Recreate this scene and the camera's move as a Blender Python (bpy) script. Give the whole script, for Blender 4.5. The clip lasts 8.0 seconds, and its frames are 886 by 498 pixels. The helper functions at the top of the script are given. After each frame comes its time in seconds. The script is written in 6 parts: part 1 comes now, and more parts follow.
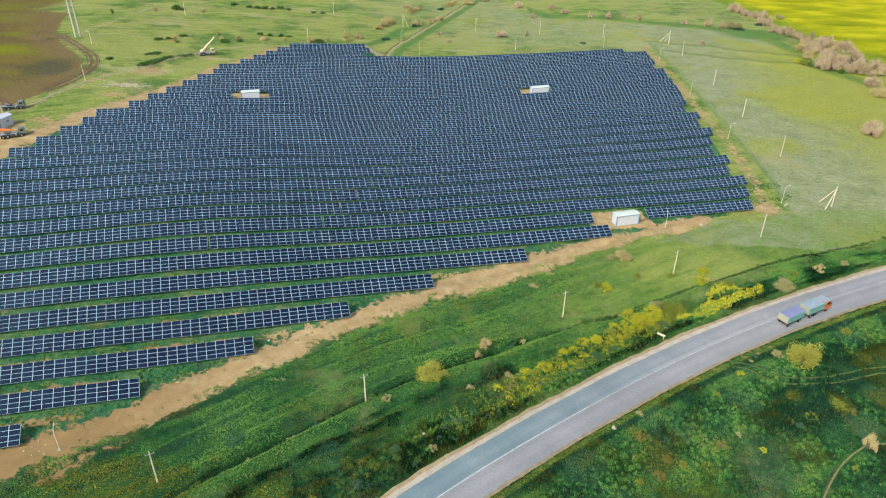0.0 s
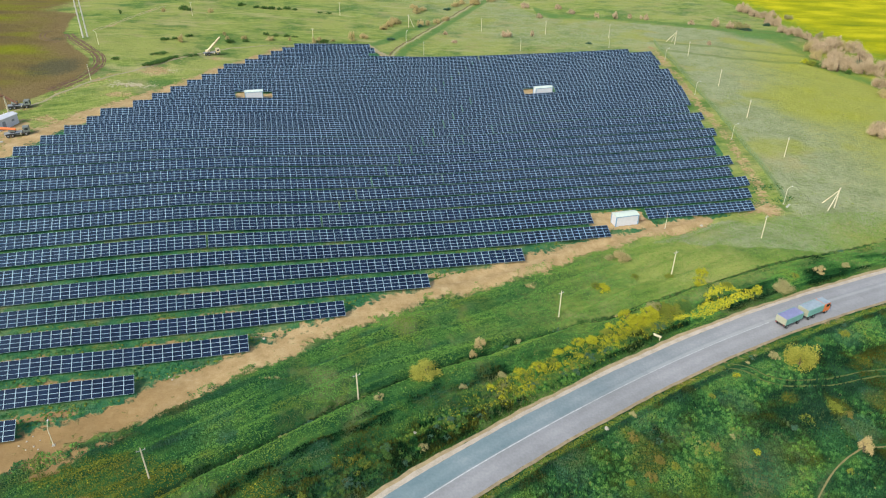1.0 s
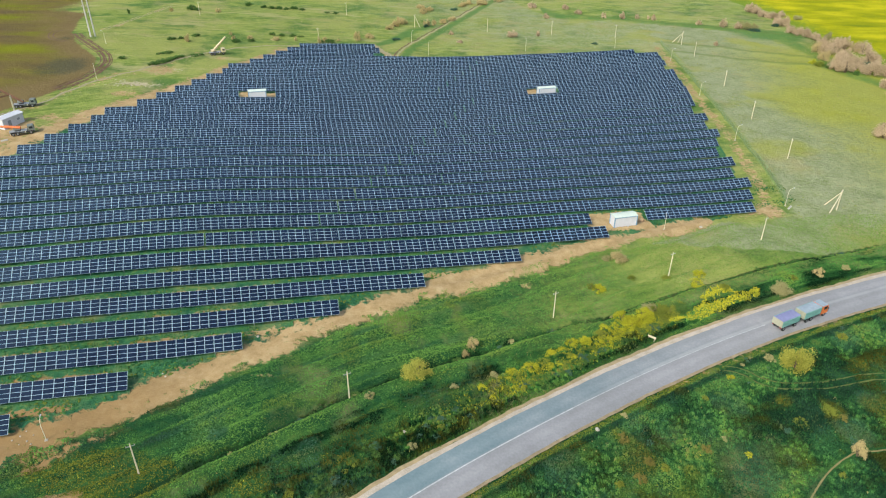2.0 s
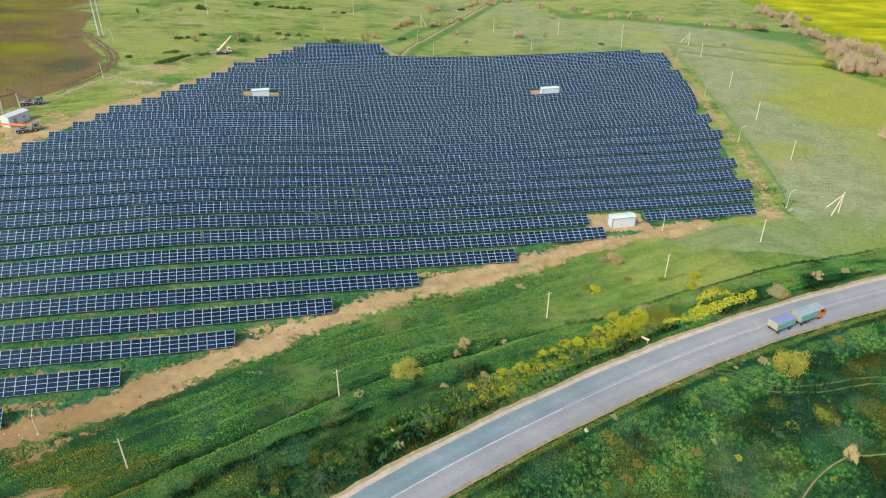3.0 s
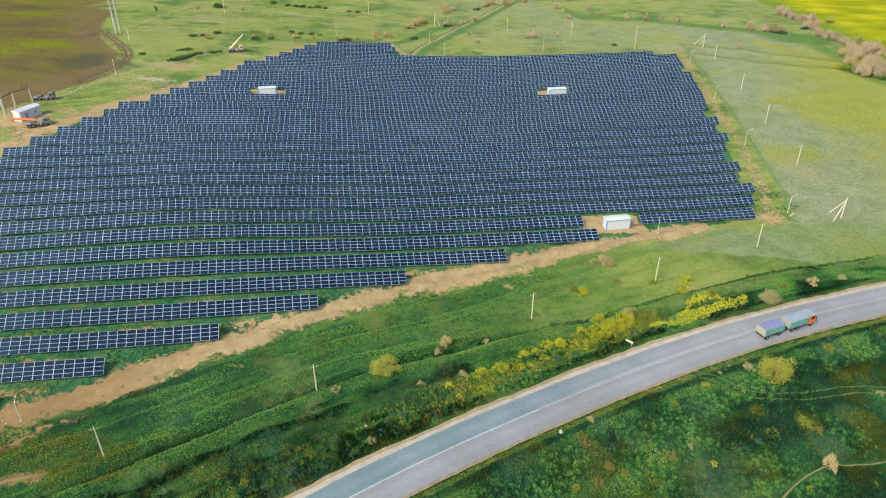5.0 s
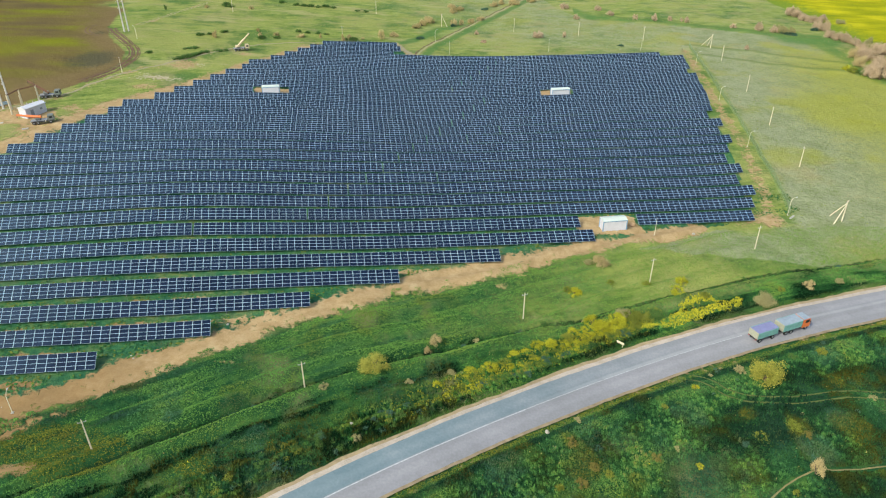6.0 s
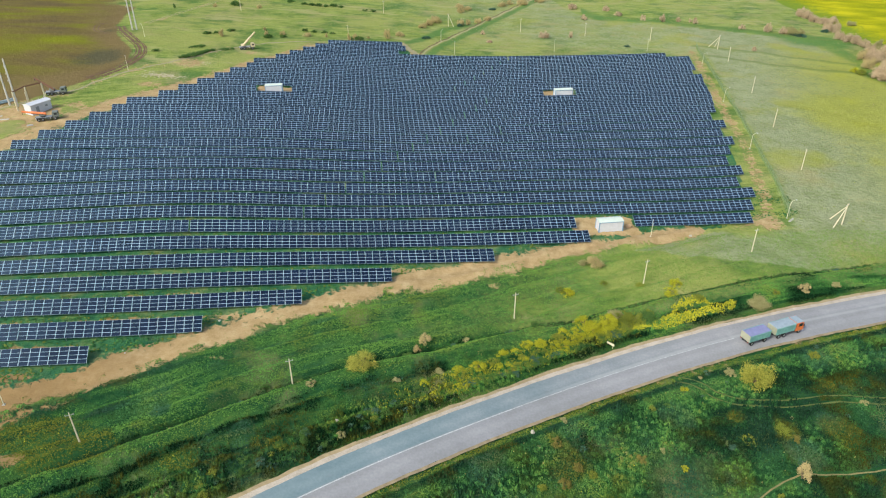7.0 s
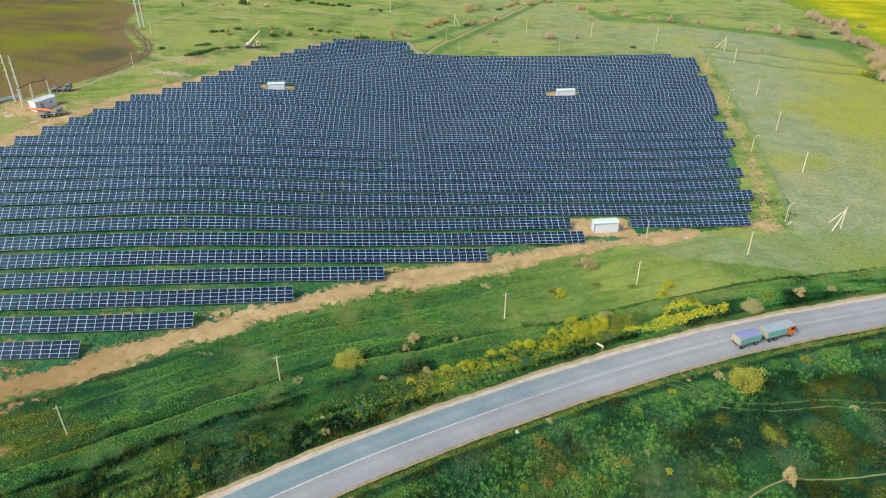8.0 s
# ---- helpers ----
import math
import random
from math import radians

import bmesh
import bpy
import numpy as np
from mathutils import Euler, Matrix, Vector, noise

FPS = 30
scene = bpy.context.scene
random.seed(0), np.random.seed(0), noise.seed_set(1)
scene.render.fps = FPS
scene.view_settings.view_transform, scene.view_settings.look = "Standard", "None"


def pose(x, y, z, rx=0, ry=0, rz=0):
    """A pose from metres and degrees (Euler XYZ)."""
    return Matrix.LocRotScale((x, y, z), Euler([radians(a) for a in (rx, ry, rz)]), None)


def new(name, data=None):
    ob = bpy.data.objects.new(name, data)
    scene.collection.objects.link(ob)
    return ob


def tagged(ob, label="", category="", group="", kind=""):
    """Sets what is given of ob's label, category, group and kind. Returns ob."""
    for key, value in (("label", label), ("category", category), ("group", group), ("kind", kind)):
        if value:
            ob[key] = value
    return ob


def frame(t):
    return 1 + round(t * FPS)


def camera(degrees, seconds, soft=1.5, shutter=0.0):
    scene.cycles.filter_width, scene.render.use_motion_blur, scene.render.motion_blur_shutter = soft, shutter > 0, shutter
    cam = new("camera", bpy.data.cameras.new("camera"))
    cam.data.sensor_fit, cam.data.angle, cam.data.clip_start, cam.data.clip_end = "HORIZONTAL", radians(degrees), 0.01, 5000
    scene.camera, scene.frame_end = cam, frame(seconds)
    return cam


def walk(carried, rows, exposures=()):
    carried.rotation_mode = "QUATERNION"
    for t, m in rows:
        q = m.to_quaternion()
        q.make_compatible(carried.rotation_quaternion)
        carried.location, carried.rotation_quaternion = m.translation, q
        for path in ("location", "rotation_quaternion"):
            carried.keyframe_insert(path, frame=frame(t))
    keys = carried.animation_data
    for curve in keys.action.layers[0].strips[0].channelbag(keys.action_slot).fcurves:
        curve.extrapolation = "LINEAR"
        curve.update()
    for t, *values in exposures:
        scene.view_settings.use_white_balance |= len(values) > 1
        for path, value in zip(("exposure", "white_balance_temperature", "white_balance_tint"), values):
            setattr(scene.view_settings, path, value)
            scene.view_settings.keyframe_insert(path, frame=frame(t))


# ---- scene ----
# ---- camera ----
cam = camera(65.84, 8.0, soft=1.12)
ROWS = [
    (0, 0.003, -0.003, 79.995, 59.810, -0.423, 0.294),
    (0.5, 1.391, -0.088, 79.952, 59.827, -0.325, 0.708),
    (1, 2.903, -0.165, 79.943, 59.837, -0.242, 1.154),
    (1.5, 4.526, -0.233, 79.957, 59.841, -0.170, 1.627),
    (3, 9.933, -0.379, 80.068, 59.833, -0.008, 3.188),
    (3.5, 11.876, -0.404, 80.111, 59.827, 0.031, 3.745),
    (4, 13.871, -0.416, 80.150, 59.821, 0.064, 4.317),
    (4.5, 15.910, -0.412, 80.185, 59.815, 0.090, 4.899),
    (6, 22.199, -0.298, 80.260, 59.799, 0.131, 6.680),
    (6.5, 24.328, -0.219, 80.282, 59.793, 0.129, 7.275),
    (7, 26.462, -0.118, 80.309, 59.787, 0.116, 7.867),
    (7.5, 28.596, 0.010, 80.346, 59.778, 0.093, 8.451),
    (8, 30.725, 0.164, 80.400, 59.767, 0.055, 9.024),
]
walk(cam, [(t, pose(x, y, z, rx, ry, rz)) for t, x, y, z, rx, ry, rz in ROWS], exposures=[(0, 0.0, 6500, 4.0)])

# ---- world and sun: a bright, hazy day ----
SUN_EL, SUN_AZ = radians(42), radians(-142)
world = bpy.data.worlds.new("sky")
scene.world = world
world.use_nodes = True
wn = world.node_tree
sky = wn.nodes.new("ShaderNodeTexSky")
sky.sky_type, sky.sun_disc = "NISHITA", False
sky.sun_elevation, sky.sun_rotation = SUN_EL, SUN_AZ
sky.air_density, sky.dust_density = 1.0, 3.0
wn.links.new(sky.outputs[0], wn.nodes["Background"].inputs[0])
wn.nodes["Background"].inputs[1].default_value = 0.18
sun_data = bpy.data.lights.new("sun", "SUN")
sun_data.energy, sun_data.angle, sun_data.color = 2.4, radians(9), (1.0, 0.95, 0.86)
sun = new("sun", sun_data)
sun_way = Vector((math.sin(SUN_AZ) * math.cos(SUN_EL), math.cos(SUN_AZ) * math.cos(SUN_EL), math.sin(SUN_EL)))
sun.rotation_mode = "QUATERNION"
sun.rotation_quaternion = sun_way.to_track_quat("Z", "Y")


# ---- materials ----
def material(name, colour, rough=0.8, metal=0.0, spec=0.5):
    m = bpy.data.materials.new(name)
    m.use_nodes = True
    b = m.node_tree.nodes["Principled BSDF"]
    b.inputs["Base Color"].default_value = (*colour, 1)
    b.inputs["Roughness"].default_value = rough
    b.inputs["Metallic"].default_value = metal
    b.inputs["Specular IOR Level"].default_value = spec
    return m


class Nodes:
    """Short hand for the nodes of one material."""

    def __init__(self, m):
        self.t = m.node_tree
        self.b = self.t.nodes["Principled BSDF"]

    def add(self, kind, **values):
        n = self.t.nodes.new(kind)
        for k, v in values.items():
            n.inputs[k].default_value = v
        return n

    def link(self, a, b):
        self.t.links.new(a, b)

    def place(self):
        return self.t.nodes.new("ShaderNodeNewGeometry").outputs["Position"]

    def noise(self, vec, scale, detail=4.0, rough=0.55):
        n = self.add("ShaderNodeTexNoise", Scale=scale, Detail=detail, Roughness=rough)
        self.link(vec, n.inputs["Vector"])
        return n.outputs[0]

    def ramp(self, value, stops):
        n = self.t.nodes.new("ShaderNodeValToRGB")
        e = n.color_ramp.elements
        while len(e) < len(stops):
            e.new(0.5)
        for el, (p, c) in zip(e, stops):
            el.position = p
            el.color = (*c, 1) if len(c) == 3 else c
        self.link(value, n.inputs[0])
        return n.outputs[0]

    def math(self, op, a, b=0.0, c=None):
        n = self.t.nodes.new("ShaderNodeMath")
        n.operation = op
        for i, v in enumerate((a, b) if c is None else (a, b, c)):
            if isinstance(v, (int, float)):
                n.inputs[i].default_value = v
            else:
                self.link(v, n.inputs[i])
        return n.outputs[0]

    def step(self, value, lo, hi):
        n = self.add("ShaderNodeMapRange", **{"From Min": lo, "From Max": hi})
        n.interpolation_type = "SMOOTHSTEP"
        self.link(value, n.inputs[0])
        return n.outputs[0]

    def mix(self, fac, a, b, kind="MIX"):
        n = self.t.nodes.new("ShaderNodeMix")
        n.data_type, n.blend_type = "RGBA", kind
        for i, v in ((0, fac), (6, a), (7, b)):
            if isinstance(v, (int, float)):
                n.inputs[i].default_value = v
            elif isinstance(v, tuple):
                n.inputs[i].default_value = (*v, 1)
            else:
                self.link(v, n.inputs[i])
        return n.outputs[2]

    def attr(self, name):
        n = self.t.nodes.new("ShaderNodeAttribute")
        n.attribute_name = name
        return n.outputs["Fac"]

    def bump(self, height, strength, distance):
        n = self.add("ShaderNodeBump", Strength=strength, Distance=distance)
        self.link(height, n.inputs["Height"])
        self.link(n.outputs[0], self.b.inputs["Normal"])


def worn(name, colour, rough=0.7, metal=0.0, spread=0.25, scale=1.5, spec=0.5):
    """A surface with stains and grain at two scales."""
    m = material(name, colour, rough, metal, spec)
    n = Nodes(m)
    p = n.place()
    big, fine = n.noise(p, scale), n.noise(p, scale * 9)
    f = n.math("ADD", n.math("MULTIPLY", big, 0.65), n.math("MULTIPLY", fine, 0.35))
    lo, hi = tuple(c * (1 - spread) for c in colour), tuple(min(1, c * (1 + spread)) for c in colour)
    n.link(n.ramp(f, [(0.3, lo), (0.7, hi)]), n.b.inputs["Base Color"])
    return m


def leafy(name, low, high, grain=0.7):
    """Leaves: colour differs from clump to clump."""
    m = material(name, high, 0.85, 0, 0.06)
    n = Nodes(m)
    geo = n.t.nodes.new("ShaderNodeNewGeometry")
    f = n.math("ADD", n.math("MULTIPLY", geo.outputs["Random Per Island"], grain), n.math("MULTIPLY", n.noise(geo.outputs["Position"], 0.22, 4), 1.3 - grain))
    n.link(n.ramp(f, [(0.2, low), (0.95, high)]), n.b.inputs["Base Color"])
    return m


# ---- lie of the land ----
LAND = (-1.589, -6.605, -0.366, 3.056, 1.128, 0.282, 0.351, 3.197, 0.131, 2.007, -1.154, -0.973, -1.948, 1.035, -1.816)
# gentle swells of the solar field, by steps along and across its rows
SWELLS = (
    (0.1, 0.3, -0.1, 1, 0.2, -0.5, 0.2, 0, -0),
    (0.1, 0.1, -0.9, -0, 0, 0, 1.1, 0, 0),
    (0.2, -0, 0.6, 0, -0, 0.2, -0.1, -0.1, 0.4),
    (-0, -0.5, 0.3, -0.6, -0.2, 0.2, -0.2, -0.5, 0.7),
    (0.2, -0.1, 0.1, 0.4, -0.2, -0, 0.2, -0.1, 0.1),
    (-0, 0.1, 0.2, 0.1, -0.2, 0.1, 0.6, 0.2, -0.1),
    (-0.2, -0.7, 0.3, 0.4, 0, 0.1, 0.5, 0.2, 0.4),
    (-0, -0.5, -0.3, 0.2, 0.2, -0.1, 0.1, 0, 0.2),
    (0.5, 0.2, -0, -0.4, 0.3, 0, 0.1, -0.1, -0.6),
)
A = radians(15.5)
CA, SA = math.cos(A), math.sin(A)
ROW0, PITCH, COL = 97.3, 7.23, 1.66


def road_y(x):
    x = np.asarray(x, float)
    far = np.maximum(x - 230, 0)
    x = np.minimum(x, 230)
    bend = 2.3 * np.exp(-(((x - 46) / 30) ** 2)) - 2.4 * np.exp(-((np.maximum(x + 25, 0) / 25) ** 2))
    return 71 + 0.7518 * x - 0.001225 * x * x + 0.188 * far + bend


def road_off(x, y):
    """Metres across from the road's middle; beyond it (away from the eye) positive."""
    s = 0.7518 - 0.00245 * np.minimum(np.asarray(x, float), 230)
    return (y - road_y(x)) / np.sqrt(1 + s * s)


def land(x, y):
    """Height of the ground, without its small lumps."""
    x, y = np.asarray(x, float), np.asarray(y, float)
    a, b = 1.6 * np.tanh(x / 160), 1.5 * np.tanh((y - 190) / 150)
    c = LAND
    u, v = CA * x + SA * y, -SA * x + CA * y
    swell = 0.0
    for j, line in enumerate(SWELLS):
        for i, h in enumerate(line):
            if h:
                swell = swell + h * np.exp(-((u + 80 - 31 * i) ** 2 + (v - 80 - 29 * j) ** 2) / 800)
    return swell + (c[0] + c[1] * a + c[2] * b + c[3] * a * a + c[4] * a * b + c[5] * b * b + c[6] * a**3 + c[7] * a * a * b + c[8] * a * b * b + c[9] * b**3
            + c[10] * a**4 + c[11] * a**3 * b + c[12] * a * a * b * b + c[13] * a * b**3 + c[14] * b**4)


def uv(u, v):
    """Place on the plan from metres along and across the rows of panels."""
    return CA * u - SA * v, SA * u + CA * v


def along(x, y):
    return CA * x + SA * y, -SA * x + CA * y


def land_at(x, y):
    return float(land(x, y))


# ---- mesh building ----
class Shape:
    """Gathers vertices and faces for one mesh."""

    def __init__(self):
        self.v, self.f, self.s = [], [], []

    def face(self, pts, slot=0):
        n = len(self.v)
        self.v += [tuple(p) for p in pts]
        self.f.append(tuple(range(n, n + len(pts))))
        self.s.append(slot)

    def box(self, m, sx, sy, sz, slot=0, taper=1.0):
        """A box on the origin of m, sx by sy wide and sz high; the top drawn in by taper."""
        n = len(self.v)
        for z, k in ((0, 1.0), (sz, taper)):
            for x, y in ((-1, -1), (1, -1), (1, 1), (-1, 1)):
                self.v.append(tuple(m @ Vector((x * sx * k / 2, y * sy * k / 2, z))))
        for q in ((3, 2, 1, 0), (4, 5, 6, 7), (0, 1, 5, 4), (1, 2, 6, 5), (2, 3, 7, 6), (3, 0, 4, 7)):
            self.f.append(tuple(n + i for i in q))
            self.s.append(slot)
        return self

    def tube(self, path, radii, sides=8, slot=0, caps=True):
        """A round bar through the points of path."""
        n, path = len(self.v), [Vector(p) for p in path]
        if isinstance(radii, (int, float)):
            radii = [radii] * len(path)
        for i, p in enumerate(path):
            way = (path[min(i + 1, len(path) - 1)] - path[max(i - 1, 0)]).normalized()
            side = way.cross(Vector((0.31, 0.95, 0.05))).normalized()
            up = side.cross(way)
            for j in range(sides):
                a = 2 * math.pi * j / sides
                self.v.append(tuple(p + radii[i] * (math.cos(a) * side + math.sin(a) * up)))
        for i in range(len(path) - 1):
            for j in range(sides):
                a, b = n + i * sides + j, n + i * sides + (j + 1) % sides
                self.f.append((a, b, b + sides, a + sides))
                self.s.append(slot)
        if caps:
            self.f.append(tuple(n + j for j in range(sides)))
            e = n + (len(path) - 1) * sides
            self.f.append(tuple(e + j for j in reversed(range(sides))))
            self.s += [slot, slot]
        return self

    def prism(self, m, outline, depth, slot=0):
        """An outline in the x-z plane of m, drawn out along its y by depth, evenly to both sides."""
        n, k = len(self.v), len(outline)
        for y in (-depth / 2, depth / 2):
            self.v += [tuple(m @ Vector((x, y, z))) for x, z in outline]
        self.f.append(tuple(n + i for i in range(k)))
        self.f.append(tuple(n + k + i for i in reversed(range(k))))
        for i in range(k):
            j = (i + 1) % k
            self.f.append((n + j, n + i, n + k + i, n + k + j))
        self.s += [slot] * (k + 2)
        return self

    def mesh(self, name, *materials, smooth=False):
        me = bpy.data.meshes.new(name)
        me.from_pydata(self.v, [], self.f)
        for m in materials:
            me.materials.append(m)
        if len(materials) > 1:
            me.polygons.foreach_set("material_index", self.s)
        if smooth:
            me.polygons.foreach_set("use_smooth", [True] * len(self.f))
        me.update()
        return me


I4 = Matrix.Identity(4)


def at(x, y, z, rz=0.0, rx=0.0, ry=0.0):
    return pose(x, y, z, rx, ry, rz)


def thing(name, m, label, category, group="", kind=""):
    """An empty at the base of a thing, to hold its parts."""
    ob = new(name)
    ob.empty_display_size = 0.2
    ob.matrix_basis = m
    return tagged(ob, label, category, group, kind)


def part(name, shape, mat, parent, label="", m=None, smooth=False, kind=""):
    """One mesh under a thing or under a part; shape may be a mesh already made."""
    me = shape if isinstance(shape, bpy.types.Mesh) else shape.mesh(name, *(mat if isinstance(mat, (list, tuple)) else [mat]), smooth=smooth)
    ob = new(name, me)
    ob.parent = parent
    if m is not None:
        ob.matrix_basis = m
    return tagged(ob, label, "", "", kind)


def bevelled(sx, sy, sz, r, name, *mats, seg=1):
    """A box standing on its origin with rounded edges, as a mesh."""
    bm = bmesh.new()
    bmesh.ops.create_cube(bm, size=1)
    bmesh.ops.transform(bm, matrix=Matrix.Translation((0, 0, sz / 2)) @ Matrix.Diagonal((sx, sy, sz, 1)), verts=bm.verts)
    bmesh.ops.bevel(bm, geom=bm.edges[:], offset=r, segments=seg, affect="EDGES", profile=0.5)
    me = bpy.data.meshes.new(name)
    bm.to_mesh(me)
    bm.free()
    for m in mats:
        me.materials.append(m)
    return me


# ---- ground ----
def near_line(x, y, pts):
    """Distance to a line of points, and on which side of it: left positive."""
    best, side = np.full(np.shape(x), 1e9), np.ones(np.shape(x))
    for (ax, ay), (bx, by) in zip(pts[:-1], pts[1:]):
        dx, dy = bx - ax, by - ay
        t = np.clip(((x - ax) * dx + (y - ay) * dy) / (dx * dx + dy * dy), 0, 1)
        d = np.hypot(x - ax - t * dx, y - ay - t * dy)
        s = np.sign(dx * (y - ay) - dy * (x - ax))
        side = np.where(d < best - 1e-6, s, side)
        best = np.minimum(best, d)
    return best, side


def soft(d, lo, hi):
    """1 within lo, 0 beyond hi."""
    t = np.clip((hi - d) / (hi - lo), 0, 1)
    return t * t * (3 - 2 * t)


FRONT = [(-140, 28), (-90, 60), (-64, 74), (-53, 80.5), (-44, 88.5), (-33, 98), (-19.5, 109), (-4, 121.5), (14, 131.5), (35, 145), (48, 152), (70, 163)]
EAST = [(82, 168), (91.5, 174), (92.6, 184.5), (94.1, 198), (96, 219.7), (96.7, 233.5), (95.9, 248.3), (96.6, 272.9), (97.6, 301.5), (98.6, 326.4), (99.0, 343.9)]
WEST = [(-150, 150), (-128, 166), (-121.5, 185.8), (-114.2, 209.1), (-101.8, 232), (-93.4, 251.7), (-89.1, 265.4), (-76.9, 293.2), (-72.8, 309.4)]
LANE = [(-175, 160), (-142.9, 200.1), (-134.9, 213.6), (-133.7, 225.5), (-130.8, 239.4), (-124.4, 250.8), (-116.2, 265), (-111.2, 275.7), (-105.1, 288.1), (-97.6, 298.7), (-87.8, 308.4), (-72.5, 314.6), (-59.2, 320.2), (-44.6, 322)]
FENCE_LINE = [(96.6, 175.6), (97.6, 181), (98.9, 195.3), (99.4, 210.9), (100, 231.1), (100.8, 256.3), (100.8, 277.3), (101, 302.3), (101.8, 328), (102.7, 354.1)]
TRACK2 = [(-26.0, 309), (-23.5, 329), (-18.7, 344), (-6.6, 385.6), (2.1, 413), (17.4, 463), (44, 540)]
CORNER = [(-38.5, 326), (-33.5, 316.3), (-28.5, 308), (-25.5, 307)]
BANK = [(-36, 328.5), (-29.8, 342.3), (-23.4, 365), (-15, 378)]
FIELD_W = [(-190, 120), (-150, 186), (-140.5, 203.4), (-137.5, 216), (-134.5, 228), (-132.5, 243), (-134.5, 258), (-139.5, 269), (-148.4, 278.5), (-158.7, 291), (-169.5, 309), (-181, 338), (-206.2, 415.6), (-240, 560)]
FIELD_E = [(330, 240), (198.4, 308.7), (185.1, 352.8), (181.2, 383), (180.3, 449.1), (168, 520)]
DITCH = [(-75, 40), (-46, 64), (-28, 78), (-15.7, 87.7), (-2.4, 97), (8.3, 103.6), (18.9, 110.3), (38, 119.5), (60, 131.7), (86, 145), (116.5, 157.5), (186.1, 182.2)]
PATH_SE = [(50, 62), (60, 73.5), (67, 81.8), (71.8, 85.3), (75.4, 87.4), (79.1, 87.8), (85, 89.3), (92, 91.6), (125, 102)]
RUTS_SE = [(57.6, 105.8), (60.9, 104.6), (63.5, 102.4), (67.9, 101.4), (75, 102.3), (83.5, 105.2), (90.3, 106.3), (98, 107.2), (120, 113)]
SCARS = [[(-59.4, 69.4), (-56.2, 72.1), (-55.0, 74.2), (-53.2, 75.5), (-50.5, 77.4)], [(-58, 61.6), (-53.6, 64.6), (-50.2, 65.8)]]
NORTH_EDGE = [(20, 520), (40, 440), (56, 408), (84, 404), (133, 388), (160, 377), (168, 336), (165, 314), (178, 281), (200, 262)]
RUTS_W = [(-138.1, 229.6), (-135.4, 236.2), (-134.1, 248), (-134.2, 256.4), (-135.7, 265), (-140.4, 273.2), (-147.2, 280.2), (-154.2, 287.7), (-162.7, 297.5), (-169.1, 306)]
RUT_LOOP = [(-164.3, 289.1), (-169.2, 290.7), (-175.6, 296.4), (-179.1, 304.9), (-179.1, 312)]
BROWN_TRACK = [(-161.8, 316.1), (-160.9, 330), (-161.2, 348.8), (-159.7, 369.2), (-157.9, 391.3)]
CRESTS = [[(64, 424), (83, 407), (102.9, 403.2), (128.9, 395.6), (145.5, 389.8), (160.4, 381.1), (174.8, 380.5)], [(101.9, 354.3), (117, 348.3), (129.8, 345.8), (141.1, 339.1), (153, 335.5), (169, 330.4)],
          [(105.9, 335.4), (119.9, 328.8), (131.1, 323.5), (147.2, 319), (163.7, 317.1), (171.9, 313.1), (190, 298)]]

steps_x = np.concatenate([np.geomspace(-3000, -190, 16)[:-1], np.arange(-190, -130, 3.0), np.arange(-130, 140, 1.1), np.arange(140, 220, 3.0), np.geomspace(220, 3000, 16)])
steps_y = np.concatenate([np.geomspace(1000, 40, 10)[:-1] * -1, np.arange(-40, 50, 10.0), np.arange(50, 200, 1.1), np.arange(200, 480, 2.6), np.geomspace(480, 4000, 16)])
GX, GY = np.meshgrid(steps_x, steps_y)
d_ditch, s_ditch = near_line(GX, GY, DITCH)
gu, gv = along(GX, GY)


def lumps(x, y):
    """Small rise and fall of rough ground."""
    return 0.22 * np.sin(x * 0.31 + 1.3 * np.sin(y * 0.17)) * np.sin(y * 0.27 + 1.1 * np.sin(x * 0.13)) + 0.09 * soft(y, 185, 215) * np.sin(x * 1.13 + y * 0.7) * np.sin(y * 1.31 - x * 0.4)


def ground_height(x, y):
    x, y = np.asarray(x, float), np.asarray(y, float)
    off = np.abs(road_off(x, y))
    d, side = near_line(x, y, DITCH)
    berm = 0.75 * soft(np.abs(d * side + 2.9), 0.3, 2.0) * soft(x, 25, 60)
    calm = 1 - soft(off, 5.5, 9.0)
    across = (y - 0.7 * x) * 0.82
    furrow = soft(np.abs(across - 80 - 6 * np.sin(x * 0.05)), 12, 28) * soft(np.abs(x - 12), 58, 80)
    ridge = 0.36 * np.sin(across * 1.15 + 1.6 * np.sin(x * 0.11) + 0.9 * np.sin(y * 0.19)) + 0.15 * np.sin(across * 2.3 + 2.2 * np.sin(x * 0.07 + 1))
    bank = sum(0.55 * soft(near_line(x, y, c)[0], 0.4, 4.0) for c in CRESTS)
    z = land(x, y) + bank + calm * (lumps(x, y) + furrow * ridge) - (0.55 + 0.95 * soft(x, 5, 30)) * soft(d, 0.25, 1.1 + 0.7 * soft(x, 5, 30)) + berm * calm - 0.35 * soft(off, 4.8, 7.5)
    return z


GZ = ground_height(GX, GY)
rows_n, cols_n = GX.shape
verts = np.stack([GX, GY, GZ], -1).reshape(-1, 3)
idx = np.arange(rows_n * cols_n).reshape(rows_n, cols_n)
quads = np.stack([idx[:-1, :-1], idx[:-1, 1:], idx[1:, 1:], idx[1:, :-1]], -1).reshape(-1, 4)
gmesh = bpy.data.meshes.new("ground")
gmesh.from_pydata(verts.tolist(), [], quads.tolist())
gmesh.polygons.foreach_set("use_smooth", [True] * len(quads))

